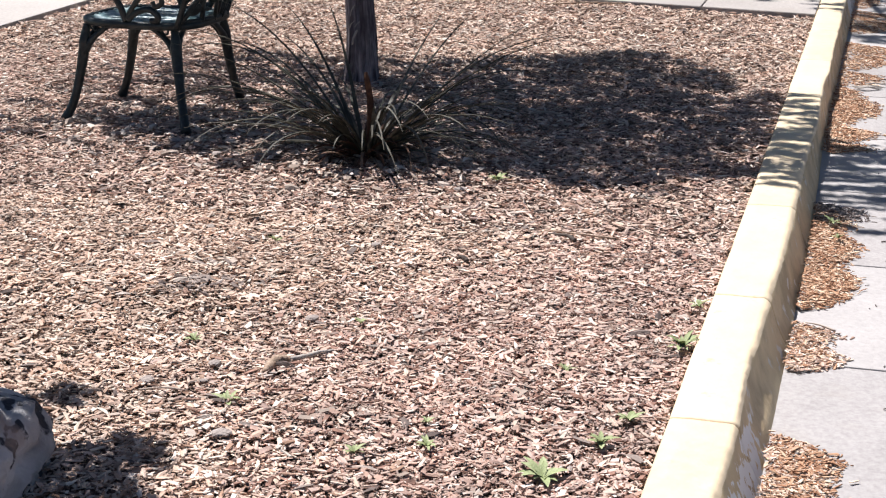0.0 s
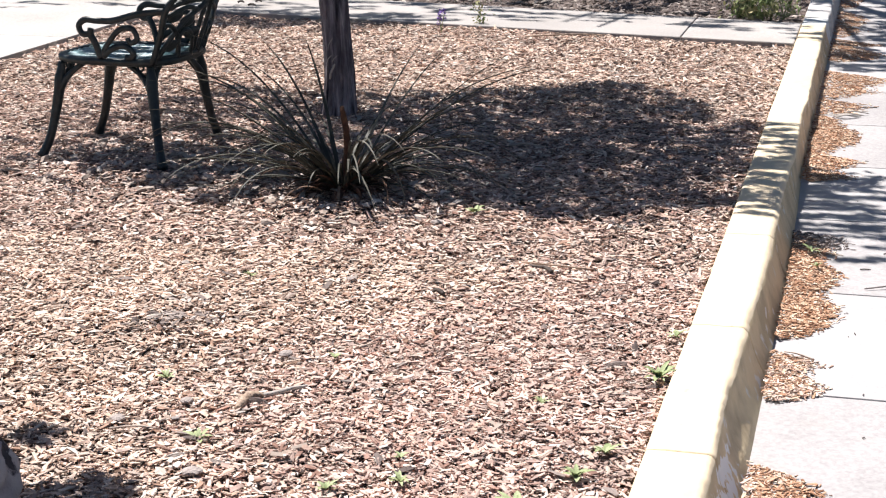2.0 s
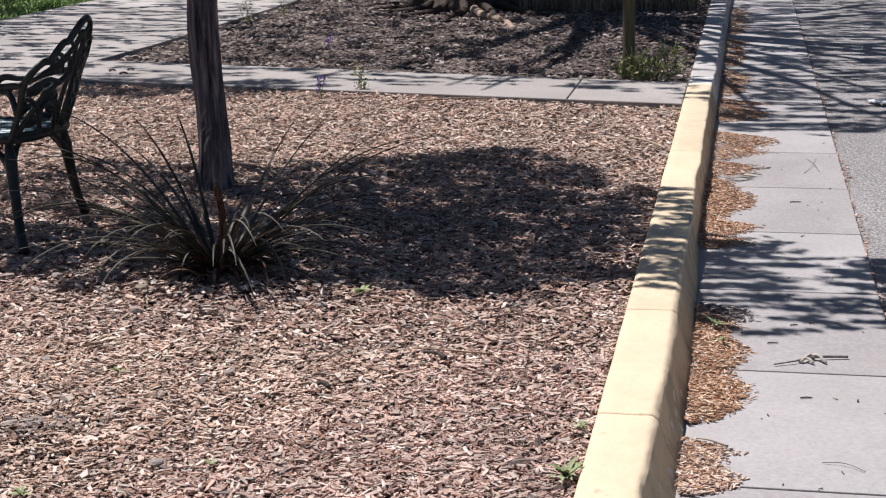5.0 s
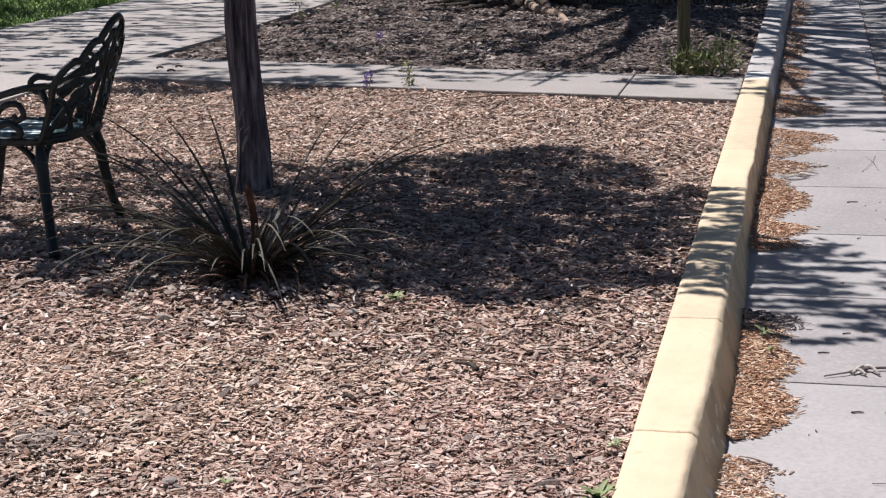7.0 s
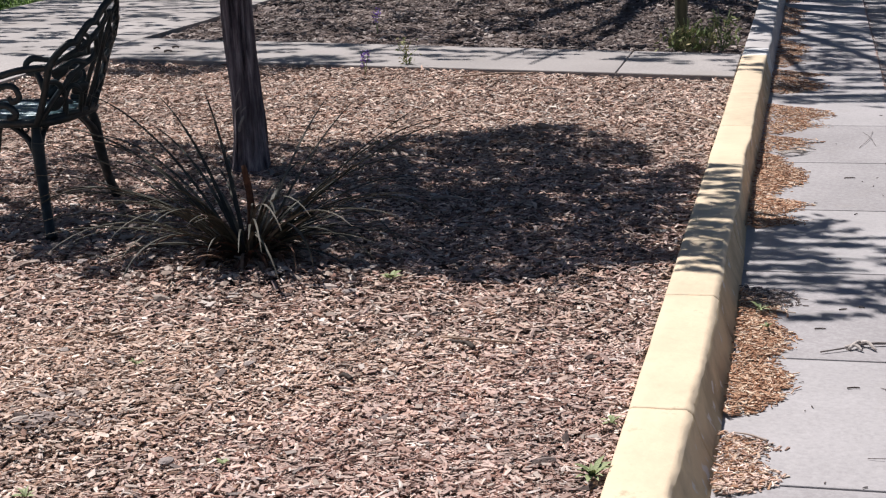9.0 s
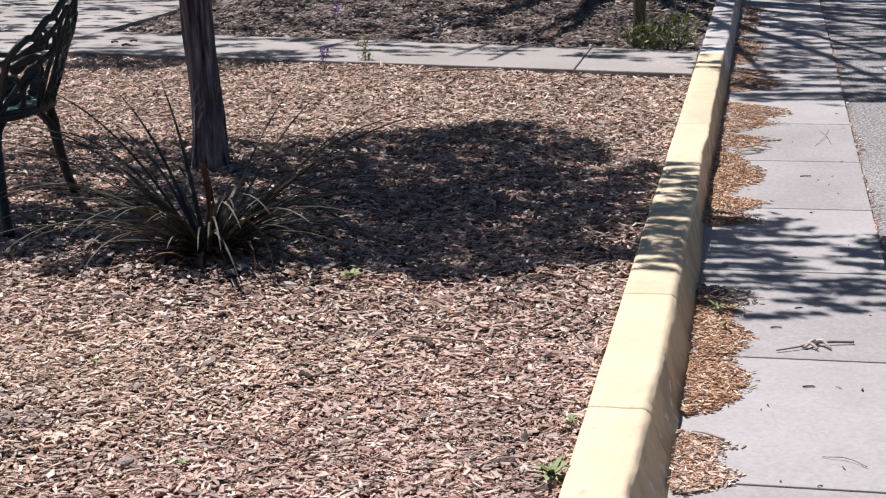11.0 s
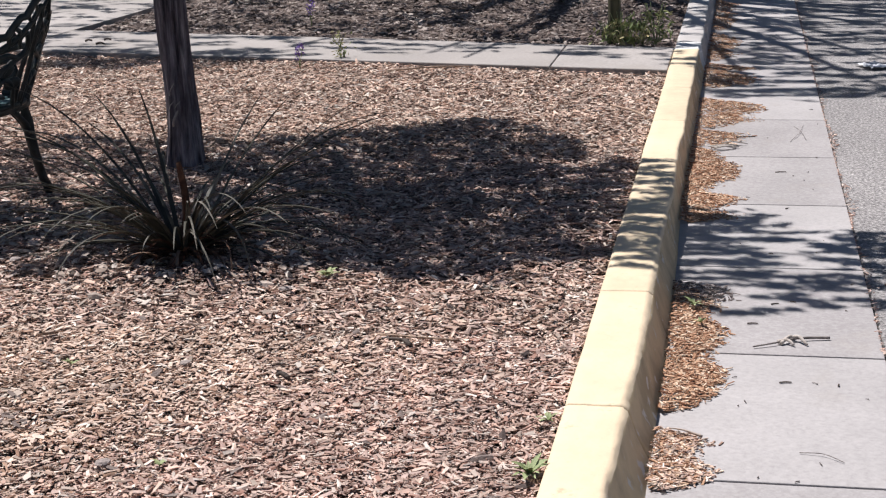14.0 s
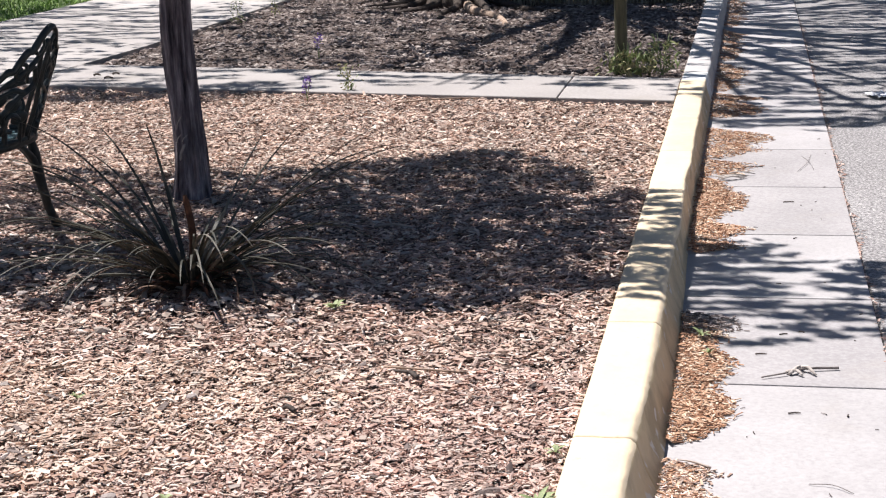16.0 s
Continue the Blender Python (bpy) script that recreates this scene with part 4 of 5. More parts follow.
p = scatter(27000, 10.05, 18, -4.5, 0, lambda x, y: (y > 10.08 - 0.206 * x) & (x < -0.006) & (x > -4.5))
z = np.array([height(x, y) for x, y in p]) + mrng.uniform(-0.01, 0.012, len(p))
length = mrng.uniform(0.02, 0.07, len(p))
tagged(splinters("leaf_litter", np.column_stack([p, z]), length, np.clip(length * mrng.uniform(0.2, 0.7, len(p)), 0.006, 0.04), LITTER, mrng, 0.3),
       "dark brown leaf litter and mulch in tree shade", "litter", kind="stuff")


def grass(name, pts, h, w, material, lean=0.5):
    n = len(pts)
    a, l = mrng.uniform(0, 6.283, n), mrng.uniform(0, lean, n)
    hh = h * mrng.uniform(0.6, 1.4, n)
    d = np.stack([np.cos(a), np.sin(a), np.zeros(n)], 1)
    s = np.stack([-np.sin(a), np.cos(a), np.zeros(n)], 1) * (w / 2)
    up = np.zeros((n, 3)); up[:, 2] = 1
    mid = pts + up * (hh * 0.6)[:, None] + d * (hh * l * 0.4)[:, None]
    tip = pts + up * (hh * 0.95)[:, None] + d * (hh * l * 1.2)[:, None]
    v = np.stack([pts - s, pts + s, mid + s * 0.8, mid - s * 0.8, tip + s * 0.08, tip - s * 0.08], 1)
    f = np.array([[0, 1, 2, 3], [3, 2, 4, 5]])
    return raw_mesh(name, v.reshape(-1, 3), (f[None] + 6 * np.arange(n)[:, None, None]).reshape(-1, 4), material)


p = scatter(28000, 11, 21, -11, -6.9, lambda x, y: x < -6.97 + 0.05 * np.sin(y * 7))
tagged(grass("lawn_grass", np.column_stack([p, np.full(len(p), -0.02)]), 0.034, 0.013, GRASS, 1.3), "bright green lawn grass edging the walk", "grass", kind="stuff")
p = scatter(3200, 15.3, 16.2, -1.9, -0.1, lambda x, y: x < 0)
tagged(grass("dry_grass", np.column_stack([p, np.full(len(p), -0.03)]), 0.15, 0.012, DRYGRASS, 0.7), "pale dry grass tufts behind the old tree", "dry grass", kind="stuff")

def foot_out(y):
    """How much further the kerb's foot stands out along its first metres."""
    return 0.027 * np.clip((6.3 - y) / 1.5, 0, 1)


# bark spilled over the kerb into the gutter, in lobed drifts along its foot
def drift(y0, y1, reach, n, seed, material=SPILL, label="drift of orange-brown bark chips in the gutter"):
    """One heap: from the kerb's foot outwards, its edge lobed."""
    r = np.random.default_rng(seed)
    y = r.uniform(y0, y1, n * 3)
    t = (y - y0) / (y1 - y0)
    lobes = np.array([noise.noise((v * 2.6, seed * 3.1, 0)) + 0.6 * noise.noise((v * 7.5, seed * 1.7, 4)) for v in y])
    edge = reach * np.sqrt(np.clip(np.minimum(4 * t, 6 * (1 - t)), 0, 1)) * np.clip(0.78 + 0.5 * lobes + 0.12 * r.normal(0, 1, n * 3), 0.25, 1.2)
    x = r.random(n * 3) ** 0.85 * reach * 1.1
    keep = (x < edge)
    x, y, edge = x[keep][:n], y[keep][:n], edge[keep][:n]
    z = -0.149 + 0.014 * np.clip(1 - x / np.maximum(edge, 0.01), 0, 1) + r.uniform(0, 0.006, len(x))
    ln = 0.010 + 0.028 * r.random(len(x)) ** 1.8
    ob = chips("spilled_bark", np.column_stack([x + 0.199 + foot_out(y), y, z]), ln, np.clip(ln * r.uniform(0.15, 0.45, len(x)), 0.0025, 0.010), material, r, 0.18, 0.08)
    tagged(ob, label, "bark", "bark drifts in the gutter", "stuff")


drift(2.50, 3.00, 0.19, 1200, 1)
drift(2.55, 3.00, 0.17, 500, 14, TAN_MULCH, "pale dry bark chips over the gutter drift")
drift(3.45, 3.85, 0.17, 700, 2, TAN_MULCH, "pale drift of dry bark chips in the gutter")
drift(3.46, 3.84, 0.16, 600, 2)
drift(5.0, 5.24, 0.21, 320, 12, LITTER, "dark damp bark and litter in the gutter")
drift(3.98, 5.20, 0.19, 3600, 3)
drift(6.08, 6.62, 0.24, 1700, 4)
drift(6.5, 7.55, 0.22, 2600, 5)
drift(7.6, 8.0, 0.30, 700, 6)
drift(8.05, 8.95, 0.34, 1900, 7)
drift(9.35, 10.3, 0.32, 1900, 8)
drift(10.4, 11.8, 0.22, 1400, 9)
drift(11.9, 14.0, 0.20, 1500, 10)
drift(14.2, 17.0, 0.22, 1500, 11)

r = np.random.default_rng(31)
n = 1100
yy = r.uniform(2.5, 15, n)
xx = 0.885 + np.abs(r.normal(0, 0.018, n)) * (0.6 + 0.6 * np.sin(yy * 5)) - 0.008
ln = r.uniform(0.008, 0.028, n)
tagged(chips("edge_crumbs", np.column_stack([xx, yy, np.full(n, -0.151)]), ln, ln * 0.35, MULCH, r, 0.2), "brown plant crumbs along the asphalt's edge", "debris", kind="stuff")

# ---- small plants ----
def weed_leaf(l, w):
    """A small pointed leaf with a fold, lying out from its root."""
    bm = bmesh.new()
    rows = []
    for i in range(5):
        t = i / 4
        ww = w * math.sin(math.pi * (0.12 + 0.86 * t)) / 2 + 0.0004
        z = l * (0.55 * t - 0.42 * t * t)
        rows.append([bm.verts.new((l * t, -ww, z + ww * 0.35)), bm.verts.new((l * t, 0, z)), bm.verts.new((l * t, ww, z + ww * 0.35))])
    for a, b in zip(rows, rows[1:]):
        for i in range(2):
            bm.faces.new((a[i], a[i + 1], b[i + 1], b[i]))
    me = bpy.data.meshes.new("leaf")
    bm.to_mesh(me)
    bm.free()
    me.shade_smooth()
    me.materials.append(WEED)
    return me


wrng = random.Random(5)
WEED_LEAVES = [weed_leaf(1.0, 0.30), weed_leaf(1.0, 0.22), weed_leaf(1.0, 0.42)]
for x, y, size, n in ((-0.035, 3.23, 0.085, 9), (-0.03, 3.57, 0.05, 6), (-0.09, 2.71, 0.06, 7), (-0.13, 2.56, 0.06, 6), (-0.22, 2.35, 0.085, 9), (-0.51, 2.44, 0.05, 6), (-0.55, 2.57, 0.03, 5),
                      (-0.66, 2.36, 0.05, 5), (-1.31, 2.92, 0.04, 5), (-0.93, 4.77, 0.07, 7), (-1.44, 3.83, 0.04, 4), (-0.92, 3.17, 0.035, 4), (-0.30, 2.98, 0.04, 4), (-1.05, 2.55, 0.06, 6), (0.29, 4.93, 0.05, 6), (0.32, 4.74, 0.04, 5)):
    z = -0.02 if x < 0 else -0.13
    weed = thing("weed_sprout", "small fresh green weed sprouting through mulch", "weed", Matrix.Translation((x, y, z)), "weed sprouts in the mulch")
    n += 4
    for k in range(n):
        leaf = new("leaf", wrng.choice(WEED_LEAVES))
        leaf.parent = weed
        s = size * wrng.uniform(0.45, 0.85)
        leaf.matrix_basis = pose(0, 0, 0, 0, wrng.uniform(-34, -4), k * 360 / n + wrng.uniform(-20, 20)) @ Matrix.Diagonal((s, s, s, 1))

for x, y, n, h in ((-0.37, 10.32, 30, 0.17), (-0.25, 10.30, 42, 0.15), (-0.14, 10.33, 44, 0.22), (-0.45, 10.30, 22, 0.13)):
    clump = thing("weed_clump", "bushy green and yellowing weeds at the stake's foot", "weed", Matrix.Translation((x, y, -0.02)), "weeds round the stake")
    r = np.random.default_rng(int(1000 * -x))
    pts = np.column_stack([r.normal(0, 0.055, n * 3), r.normal(0, 0.05, n * 3), r.uniform(0.01, h, n * 3)])
    leaves("foliage", pts, (0.055, 0.018), r, WEED_MIX, clump)
    for k in range(7):
        bm = bmesh.new()
        a = prng.uniform(0, 6.28)
        tube(bm, curve([(0, 0, 0), (0.03 * math.cos(a), 0.03 * math.sin(a), h * 0.6), (0.07 * math.cos(a), 0.07 * math.sin(a), h * 1.25)], 3), 0.002, 5)
        part("stem", bm, WEED, clump)

for x, y, h in ((-2.31, 9.30, 0.14), (-2.80, 11.35, 0.20)):
    fl = thing("violet_flower", "small violet wildflower spike by the walk", "flower", Matrix.Translation((x, y, -0.025)), "violet wildflowers")
    for k in range(3):
        a, q = k * 2.1, h * prng.uniform(0.7, 1.0)
        bm = bmesh.new()
        stem = curve([(0, 0, 0), (0.01 * math.cos(a), 0.01 * math.sin(a), q * 0.5), (0.025 * math.cos(a), 0.02 * math.sin(a), q)], 4)
        tube(bm, stem, 0.0022, 5)
        part("stem", bm, WEED, fl)
        r = np.random.default_rng(k + int(h * 100))
        c = np.array(stem[-2])
        leaves("petals", c + r.normal(0, 1, (22, 3)) * np.array([0.010, 0.010, 0.024]), (0.018, 0.012), r, PETAL, fl)
for x, y, h in ((-2.13, 9.62, 0.18), (-4.15, 14.6, 0.3), (-4.3, 13.9, 0.22)):
    sp = thing("weed_stalk", "thin green weed stalk at the walk's edge", "weed", Matrix.Translation((x, y, -0.02)))
    bm = bmesh.new()
    tube(bm, curve([(0, 0, 0), (0.01, 0, h * 0.5), (-0.01, 0.01, h)], 4), 0.003, 5)
    part("stem", bm, WEED, sp)
    r = np.random.default_rng(int(h * 100))
    leaves("foliage", np.column_stack([r.normal(0, 0.03, 60), r.normal(0, 0.03, 60), r.uniform(0.02, h, 60)]), (0.04, 0.012), r, WEED_MIX, sp)

# ---- sticks, twigs and crumbs ----
def stick(name, ctrl, radii, material, label, category="twig", group=""):
    bm = bmesh.new()
    pts = curve(ctrl, 5)
    n = len(pts) - 1
    tube(bm, pts, [lerp(radii[0], radii[1], i / n) * (1 + 0.18 * noise.noise((i * 0.9, radii[0] * 90, 0))) for i in range(n + 1)], 8)
    return tagged(part(name, bm, material, smooth=True), label, category, group)


drift_wood = thing("driftwood_stick", "short bleached broken stick with a knobbly end on mulch", "stick", Matrix.Translation((-1.010, 2.695, -0.026)))
bm = bmesh.new()
pts = curve([(-0.026, 0.050, 0.010), (-0.024, 0.10, 0.018), (-0.018, 0.135, 0.016), (-0.002, 0.160, 0.010)], 8)
tube(bm, pts, [0.004 + 0.0095 * math.sin(math.pi * (0.16 + 0.7 * i / (len(pts) - 1))) * (1 + 0.45 * noise.noise((i * 0.7, 3, 1))) for i in range(len(pts))], 12)
for v in bm.verts:
    v.co += Vector((1, 1, 1)) * 0.004 * noise.noise(v.co * 90)
part("knob", bm, DEADWOOD, drift_wood, "brown weathered knobbly end", smooth=True)
bm = bmesh.new()
pts = curve([(-0.004, 0.158, 0.008), (0.043, 0.201, 0.010), (0.060, 0.222, 0.012), (0.085, 0.262, 0.004)], 6)
tube(bm, pts, [lerp(0.0075, 0.0045, i / (len(pts) - 1)) * (1 + 0.3 * noise.noise((i * 0.9, 8, 1))) for i in range(len(pts))], 8)
part("shaft", bm, PALETWIG, drift_wood, "pale bleached shaft", smooth=True)
stick("fallen_branch", [(-0.60, 4.17, -0.022), (-0.53, 4.13, -0.012), (-0.50, 4.10, -0.018)], (0.004, 0.008), DARKTWIG, "small dark bark stub on mulch", "stick")
stick("fallen_branch", [(-0.62, 4.19, -0.018), (-0.5, 4.16, -0.012), (-0.36, 4.16, -0.018)], (0.004, 0.003), DEADWOOD, "thin pale stick on mulch", "stick")
stick("fallen_branch", [(-0.815, 3.795, -0.012), (-0.797, 3.785, -0.002), (-0.775, 3.775, -0.012)], (0.005, 0.008), DARKTWIG, "small dark curled bark piece on mulch", "bark")
stick("fallen_branch", [(-0.24, 8.0, -0.01), (0.0 - 0.09, 7.75, 0.0), (-0.02, 7.6, -0.004)], (0.006, 0.004), DEADWOOD, "long pale stick on mulch", "stick")
stick("fallen_branch", [(-1.7, 9.12, -0.01), (-1.45, 9.2, 0.0), (-1.2, 9.3, -0.01)], (0.007, 0.004), DEADWOOD, "pale stick beside the cross walk", "stick")
stick("fallen_branch", [(-1.06, 5.895, -0.005), (-0.98, 5.90, 0.004), (-0.90, 5.885, -0.005)], (0.006, 0.004), PALE, "pale stick lying in the shade", "stick")
stick("fallen_branch", [(-1.284, 2.541, -0.008), (-1.22, 2.553, 0.0), (-1.166, 2.57, -0.008)], (0.003, 0.002), PALE, "thin pale twig on mulch", "stick")
stick("gutter_twig", [(0.485, 4.56, -0.143), (0.56, 4.60, -0.140), (0.60, 4.63, -0.138), (0.655, 4.655, -0.140), (0.722, 4.668, -0.142)], (0.0025, 0.0048), GREYTWIG, "dark crooked twig on the concrete gutter")
stick("gutter_twig", [(0.57, 4.60, -0.143), (0.595, 4.635, -0.132), (0.61, 4.665, -0.142)], (0.006, 0.0045), PALETWIG, "grey curled twig on the concrete gutter")
stick("gutter_twig", [(0.56, 4.615, -0.143), (0.59, 4.61, -0.134), (0.61, 4.59, -0.143)], (0.006, 0.004), PALETWIG, "grey curled twig on the concrete gutter")
stick("gutter_twig", [(0.60, 4.655, -0.143), (0.625, 4.635, -0.130), (0.65, 4.60, -0.144)], (0.006, 0.004), PALETWIG, "grey curled twig on the concrete gutter")
stick("gutter_twig", [(0.60, 3.74, -0.146), (0.66, 3.73, -0.142), (0.71, 3.69, -0.146)], (0.0012, 0.001), GREYTWIG, "thin grey twig on the concrete gutter")
stick("gutter_twig", [(0.68, 7.75, -0.146), (0.73, 7.95, -0.142), (0.76, 8.2, -0.146)], (0.0011, 0.0008), GREYTWIG, "thin grey twig on the concrete gutter")
stick("gutter_twig", [(0.76, 7.8, -0.146), (0.74, 8.0, -0.142), (0.71, 8.15, -0.146)], (0.0011, 0.0008), GREYTWIG, "thin grey twig on the concrete gutter")
stick("gutter_twig", [(0.26, 3.83, -0.130), (0.30, 3.815, -0.128), (0.35, 3.80, -0.138)], (0.0015, 0.004), PALE, "pale splinter lying on the bark drift")
for k in range(38):
    x, y = prng.uniform(0.26, 0.86), prng.uniform(2.4, 9.0)
    a, l = prng.uniform(0, 6.28), prng.uniform(0.005, 0.022)
    stick("gutter_crumb", [(x, y, -0.147), (x + 0.5 * l * math.cos(a), y + 0.5 * l * math.sin(a), -0.1465), (x + l * math.cos(a + 0.1), y + l * math.sin(a + 0.1), -0.147)],
          (prng.uniform(0.0012, 0.0028), 0.001), prng.choice((DARKTWIG, DARKTWIG, GREYTWIG)), "small dark plant crumb on the concrete gutter", "debris", "crumbs on the gutter")
for x, y, a, l in ((0.577, 4.26, 0.2, 0.036), (0.727, 4.255, 1.4, 0.016), (0.485, 4.80, 0.1, 0.035), (0.56, 5.02, 0.4, 0.028), (0.62, 5.05, -0.3, 0.02), (0.46, 7.86, 0.2, 0.10), (0.62, 7.05, 0.2, 0.05), (0.36, 10.6, 0.2, 0.09)):
    pts = [(x - l / 2 * math.cos(a), y - l / 2 * math.sin(a), -0.146), (x, y + 0.12 * l, -0.146), (x + l / 2 * math.cos(a), y + l / 2 * math.sin(a), -0.146)]
    stick("seed_pod", pts, (0.0028, 0.002), DARKTWIG, "curled dark seed pod on the concrete gutter", "seed pod", "seed pods on the gutter")
for x, y, a, l in ((-4.18, 10.35, 0.3, 0.05), (-4.03, 10.20, 0.1, 0.06), (-4.06, 10.41, 0.2, 0.05)):
    stick("seed_pod", [(x - l / 2 * math.cos(a), y - l / 2 * math.sin(a), 0.004), (x, y, 0.012), (x + l / 2 * math.cos(a), y + l / 2 * math.sin(a), 0.004)], (0.008, 0.006), DARKTWIG, "dark seed pod lying on the concrete footpath", "seed pod", "seed pods on the footpath")
# pale twigs strewn over the far part of the bed
pp = scatter(190, 6.7, 9.2, -3.6, -0.05, lambda x, y: near_bed(x, y) & (x > edge_left(y)))
zz = np.array([height(x, y) for x, y in pp]) + 0.013
ln = mrng.uniform(0.05, 0.17, len(pp))
tagged(splinters("pale_twigs", np.column_stack([pp, zz]), ln, mrng.uniform(0.005, 0.010, len(pp)), PALE, mrng, 0.08), "thin pale twigs strewn on the mulch", "twigs", kind="stuff")
for k in range(7):
    x, y, a = prng.uniform(0.24, 0.44), prng.uniform(7.50, 7.72), prng.uniform(-0.5, 0.6)
    stick("gutter_twig", [(x, y, -0.136), (x + 0.06 * math.cos(a), y + 0.05 * math.sin(a), -0.128), (x + 0.13 * math.cos(a), y + 0.13 * math.sin(a + 0.3), -0.142)], (0.004, 0.0025), PALETWIG, "pale stringy root on the bark drift")
# dry leaves blown together round the plant and under the chair
pp = np.concatenate([mrng.normal(0, 1, (110, 2)) * np.array([0.28, 0.22]) + np.array([-1.60, 4.85]), mrng.normal(0, 1, (120, 2)) * np.array([0.42, 0.20]) + np.array([-2.40, 5.18])])
zz = np.array([height(x, y) for x, y in pp]) + 0.014
ln = mrng.uniform(0.025, 0.065, len(pp))
tagged(splinters("dry_leaves", np.column_stack([pp, zz]), ln, ln * mrng.uniform(0.35, 0.6, len(pp)), PALE, mrng, 0.35), "pale dry leaves blown round the plant and chair", "dead leaves", kind="stuff")
# pale flakes and stones among the mulch
patchy = np.vectorize(lambda x, y: noise.noise((x * 3.1, y * 3.1, 21)) > 0.12)
pp = scatter(1500, 1.9, 9.2, -4.4, -0.03, lambda x, y: near_bed(x, y) & (x > edge_left(y)) & patchy(x, y))
zz = np.array([height(x, y) for x, y in pp]) + 0.012
ln = 0.012 + 0.034 * mrng.random(len(pp)) ** 2
tagged(chips("pale_flakes", np.column_stack([pp, zz]), ln, ln * mrng.uniform(0.3, 0.7, len(pp)), PALE, mrng, 0.2, 0.05), "pale bleached bark flakes strewn on mulch", "bark", kind="stuff")
pp = scatter(380, 1.9, 8.8, -4.4, -0.03, lambda x, y: near_bed(x, y) & (x > edge_left(y)))
zz = np.array([height(x, y) for x, y in pp]) + 0.010
ln = mrng.uniform(0.025, 0.07, len(pp))
tagged(splinters("dark_flakes", np.column_stack([pp, zz]), ln, ln * mrng.uniform(0.25, 0.45, len(pp)), LITTER, mrng, 0.25), "dark brown bark strips strewn on mulch", "bark", kind="stuff")
pp = mrng.normal(0, 1, (70, 2)) * np.array([0.07, 0.05]) + np.array([-1.486, 3.354])
ln = mrng.uniform(0.015, 0.045, len(pp))
tagged(splinters("dark_litter", np.column_stack([pp, [height(x, y) + 0.012 for x, y in pp]]), ln, ln * mrng.uniform(0.25, 0.5, len(pp)), LITTER, mrng, 0.3), "small heap of dark brown litter on mulch", "litter", kind="stuff")
for x, y, r in ((-1.109, 3.866, 0.018), (-0.843, 5.50, 0.022), (-2.36, 5.02, 0.03), (-1.68, 4.95, 0.035), (-1.03, 4.6, 0.025), (-1.301, 2.617, 0.024), (-1.16, 2.652, 0.012), (-1.184, 2.769, 0.020), (-1.062, 3.156, 0.022), (-0.988, 2.367, 0.026), (-2.1, 4.85, 0.025)):
    bm = bmesh.new()
    bmesh.ops.create_icosphere(bm, subdivisions=2, radius=r * 0.85)
    for v in bm.verts:
        v.co *= 1 + 0.6 * noise.noise(v.co * 40 + Vector((x, y, 0)))
        v.co.z *= 0.32
    s = part("pale_stone", bm, DULL, smooth=False)
    s.matrix_world = pose(x, y, -0.012, 0, 0, r * 9000)
    tagged(s, "small pale angular stone on the mulch", "stone", "pale stones in the mulch")
bm = bmesh.new()
bmesh.ops.create_icosphere(bm, subdivisions=3, radius=0.024)
for v in bm.verts:
    v.co *= 1 + 0.6 * noise.noise(v.co * 40)
    v.co.x *= 1.5
    v.co.z *= 0.6
clod = part("bark_clod", bm, DEADWOOD)
clod.matrix_world = pose(-0.885, 7.55, -0.01)
tagged(clod, "brown rough clod of bark on the mulch", "bark")

# crumpled paper on the road
bm = bmesh.new()
bmesh.ops.create_grid(bm, x_segments=9, y_segments=7, size=1)
for v in bm.verts:
    v.co = Vector((v.co.x * 0.08, v.co.y * 0.11, 0.012 + 0.03 * abs(noise.noise((v.co.x * 2, v.co.y * 2, 5)))))
bmesh.ops.solidify(bm, geom=bm.faces[:], thickness=0.0015)
paper = part("paper_scrap", bm, PAPER)
paper.matrix_world = pose(1.275, 10.22, -0.155, 0, 0, 25)
tagged(paper, "crumpled white paper scrap on the asphalt", "paper")

# ---- kerb, gutter and walk pieces ----
kerb = thing("kerb", "cream-yellow painted concrete kerb, worn, bare grey further on", "kerb", kind="structure")
PROFILE = [(0.004, -0.24), (0.0, -0.05), (0.001, -0.012), (0.004, -0.004), (0.012, 0.0), (0.05, 0.002), (0.10, 0.002), (0.149, 0.002), (0.1580, 0.0005), (0.1625, -0.004), (0.1645, -0.011), (0.168, -0.04), (0.176, -0.08), (0.186, -0.12), (0.196, -0.15), (0.200, -0.24)]
STOPS = [-7.9, -6.9, -5.9, -4.9, -3.9, -2.9, -1.9, -0.94, -0.02, 0.90, 1.81, 2.72, 3.64, 4.645, 5.60, 6.56, 7.52, 8.48, 9.40, 9.98, 10.30, 11.2, 12.15, 13.1, 14.05, 15.0, 15.95, 17, 19, 21, 23, 25, 27, 30]
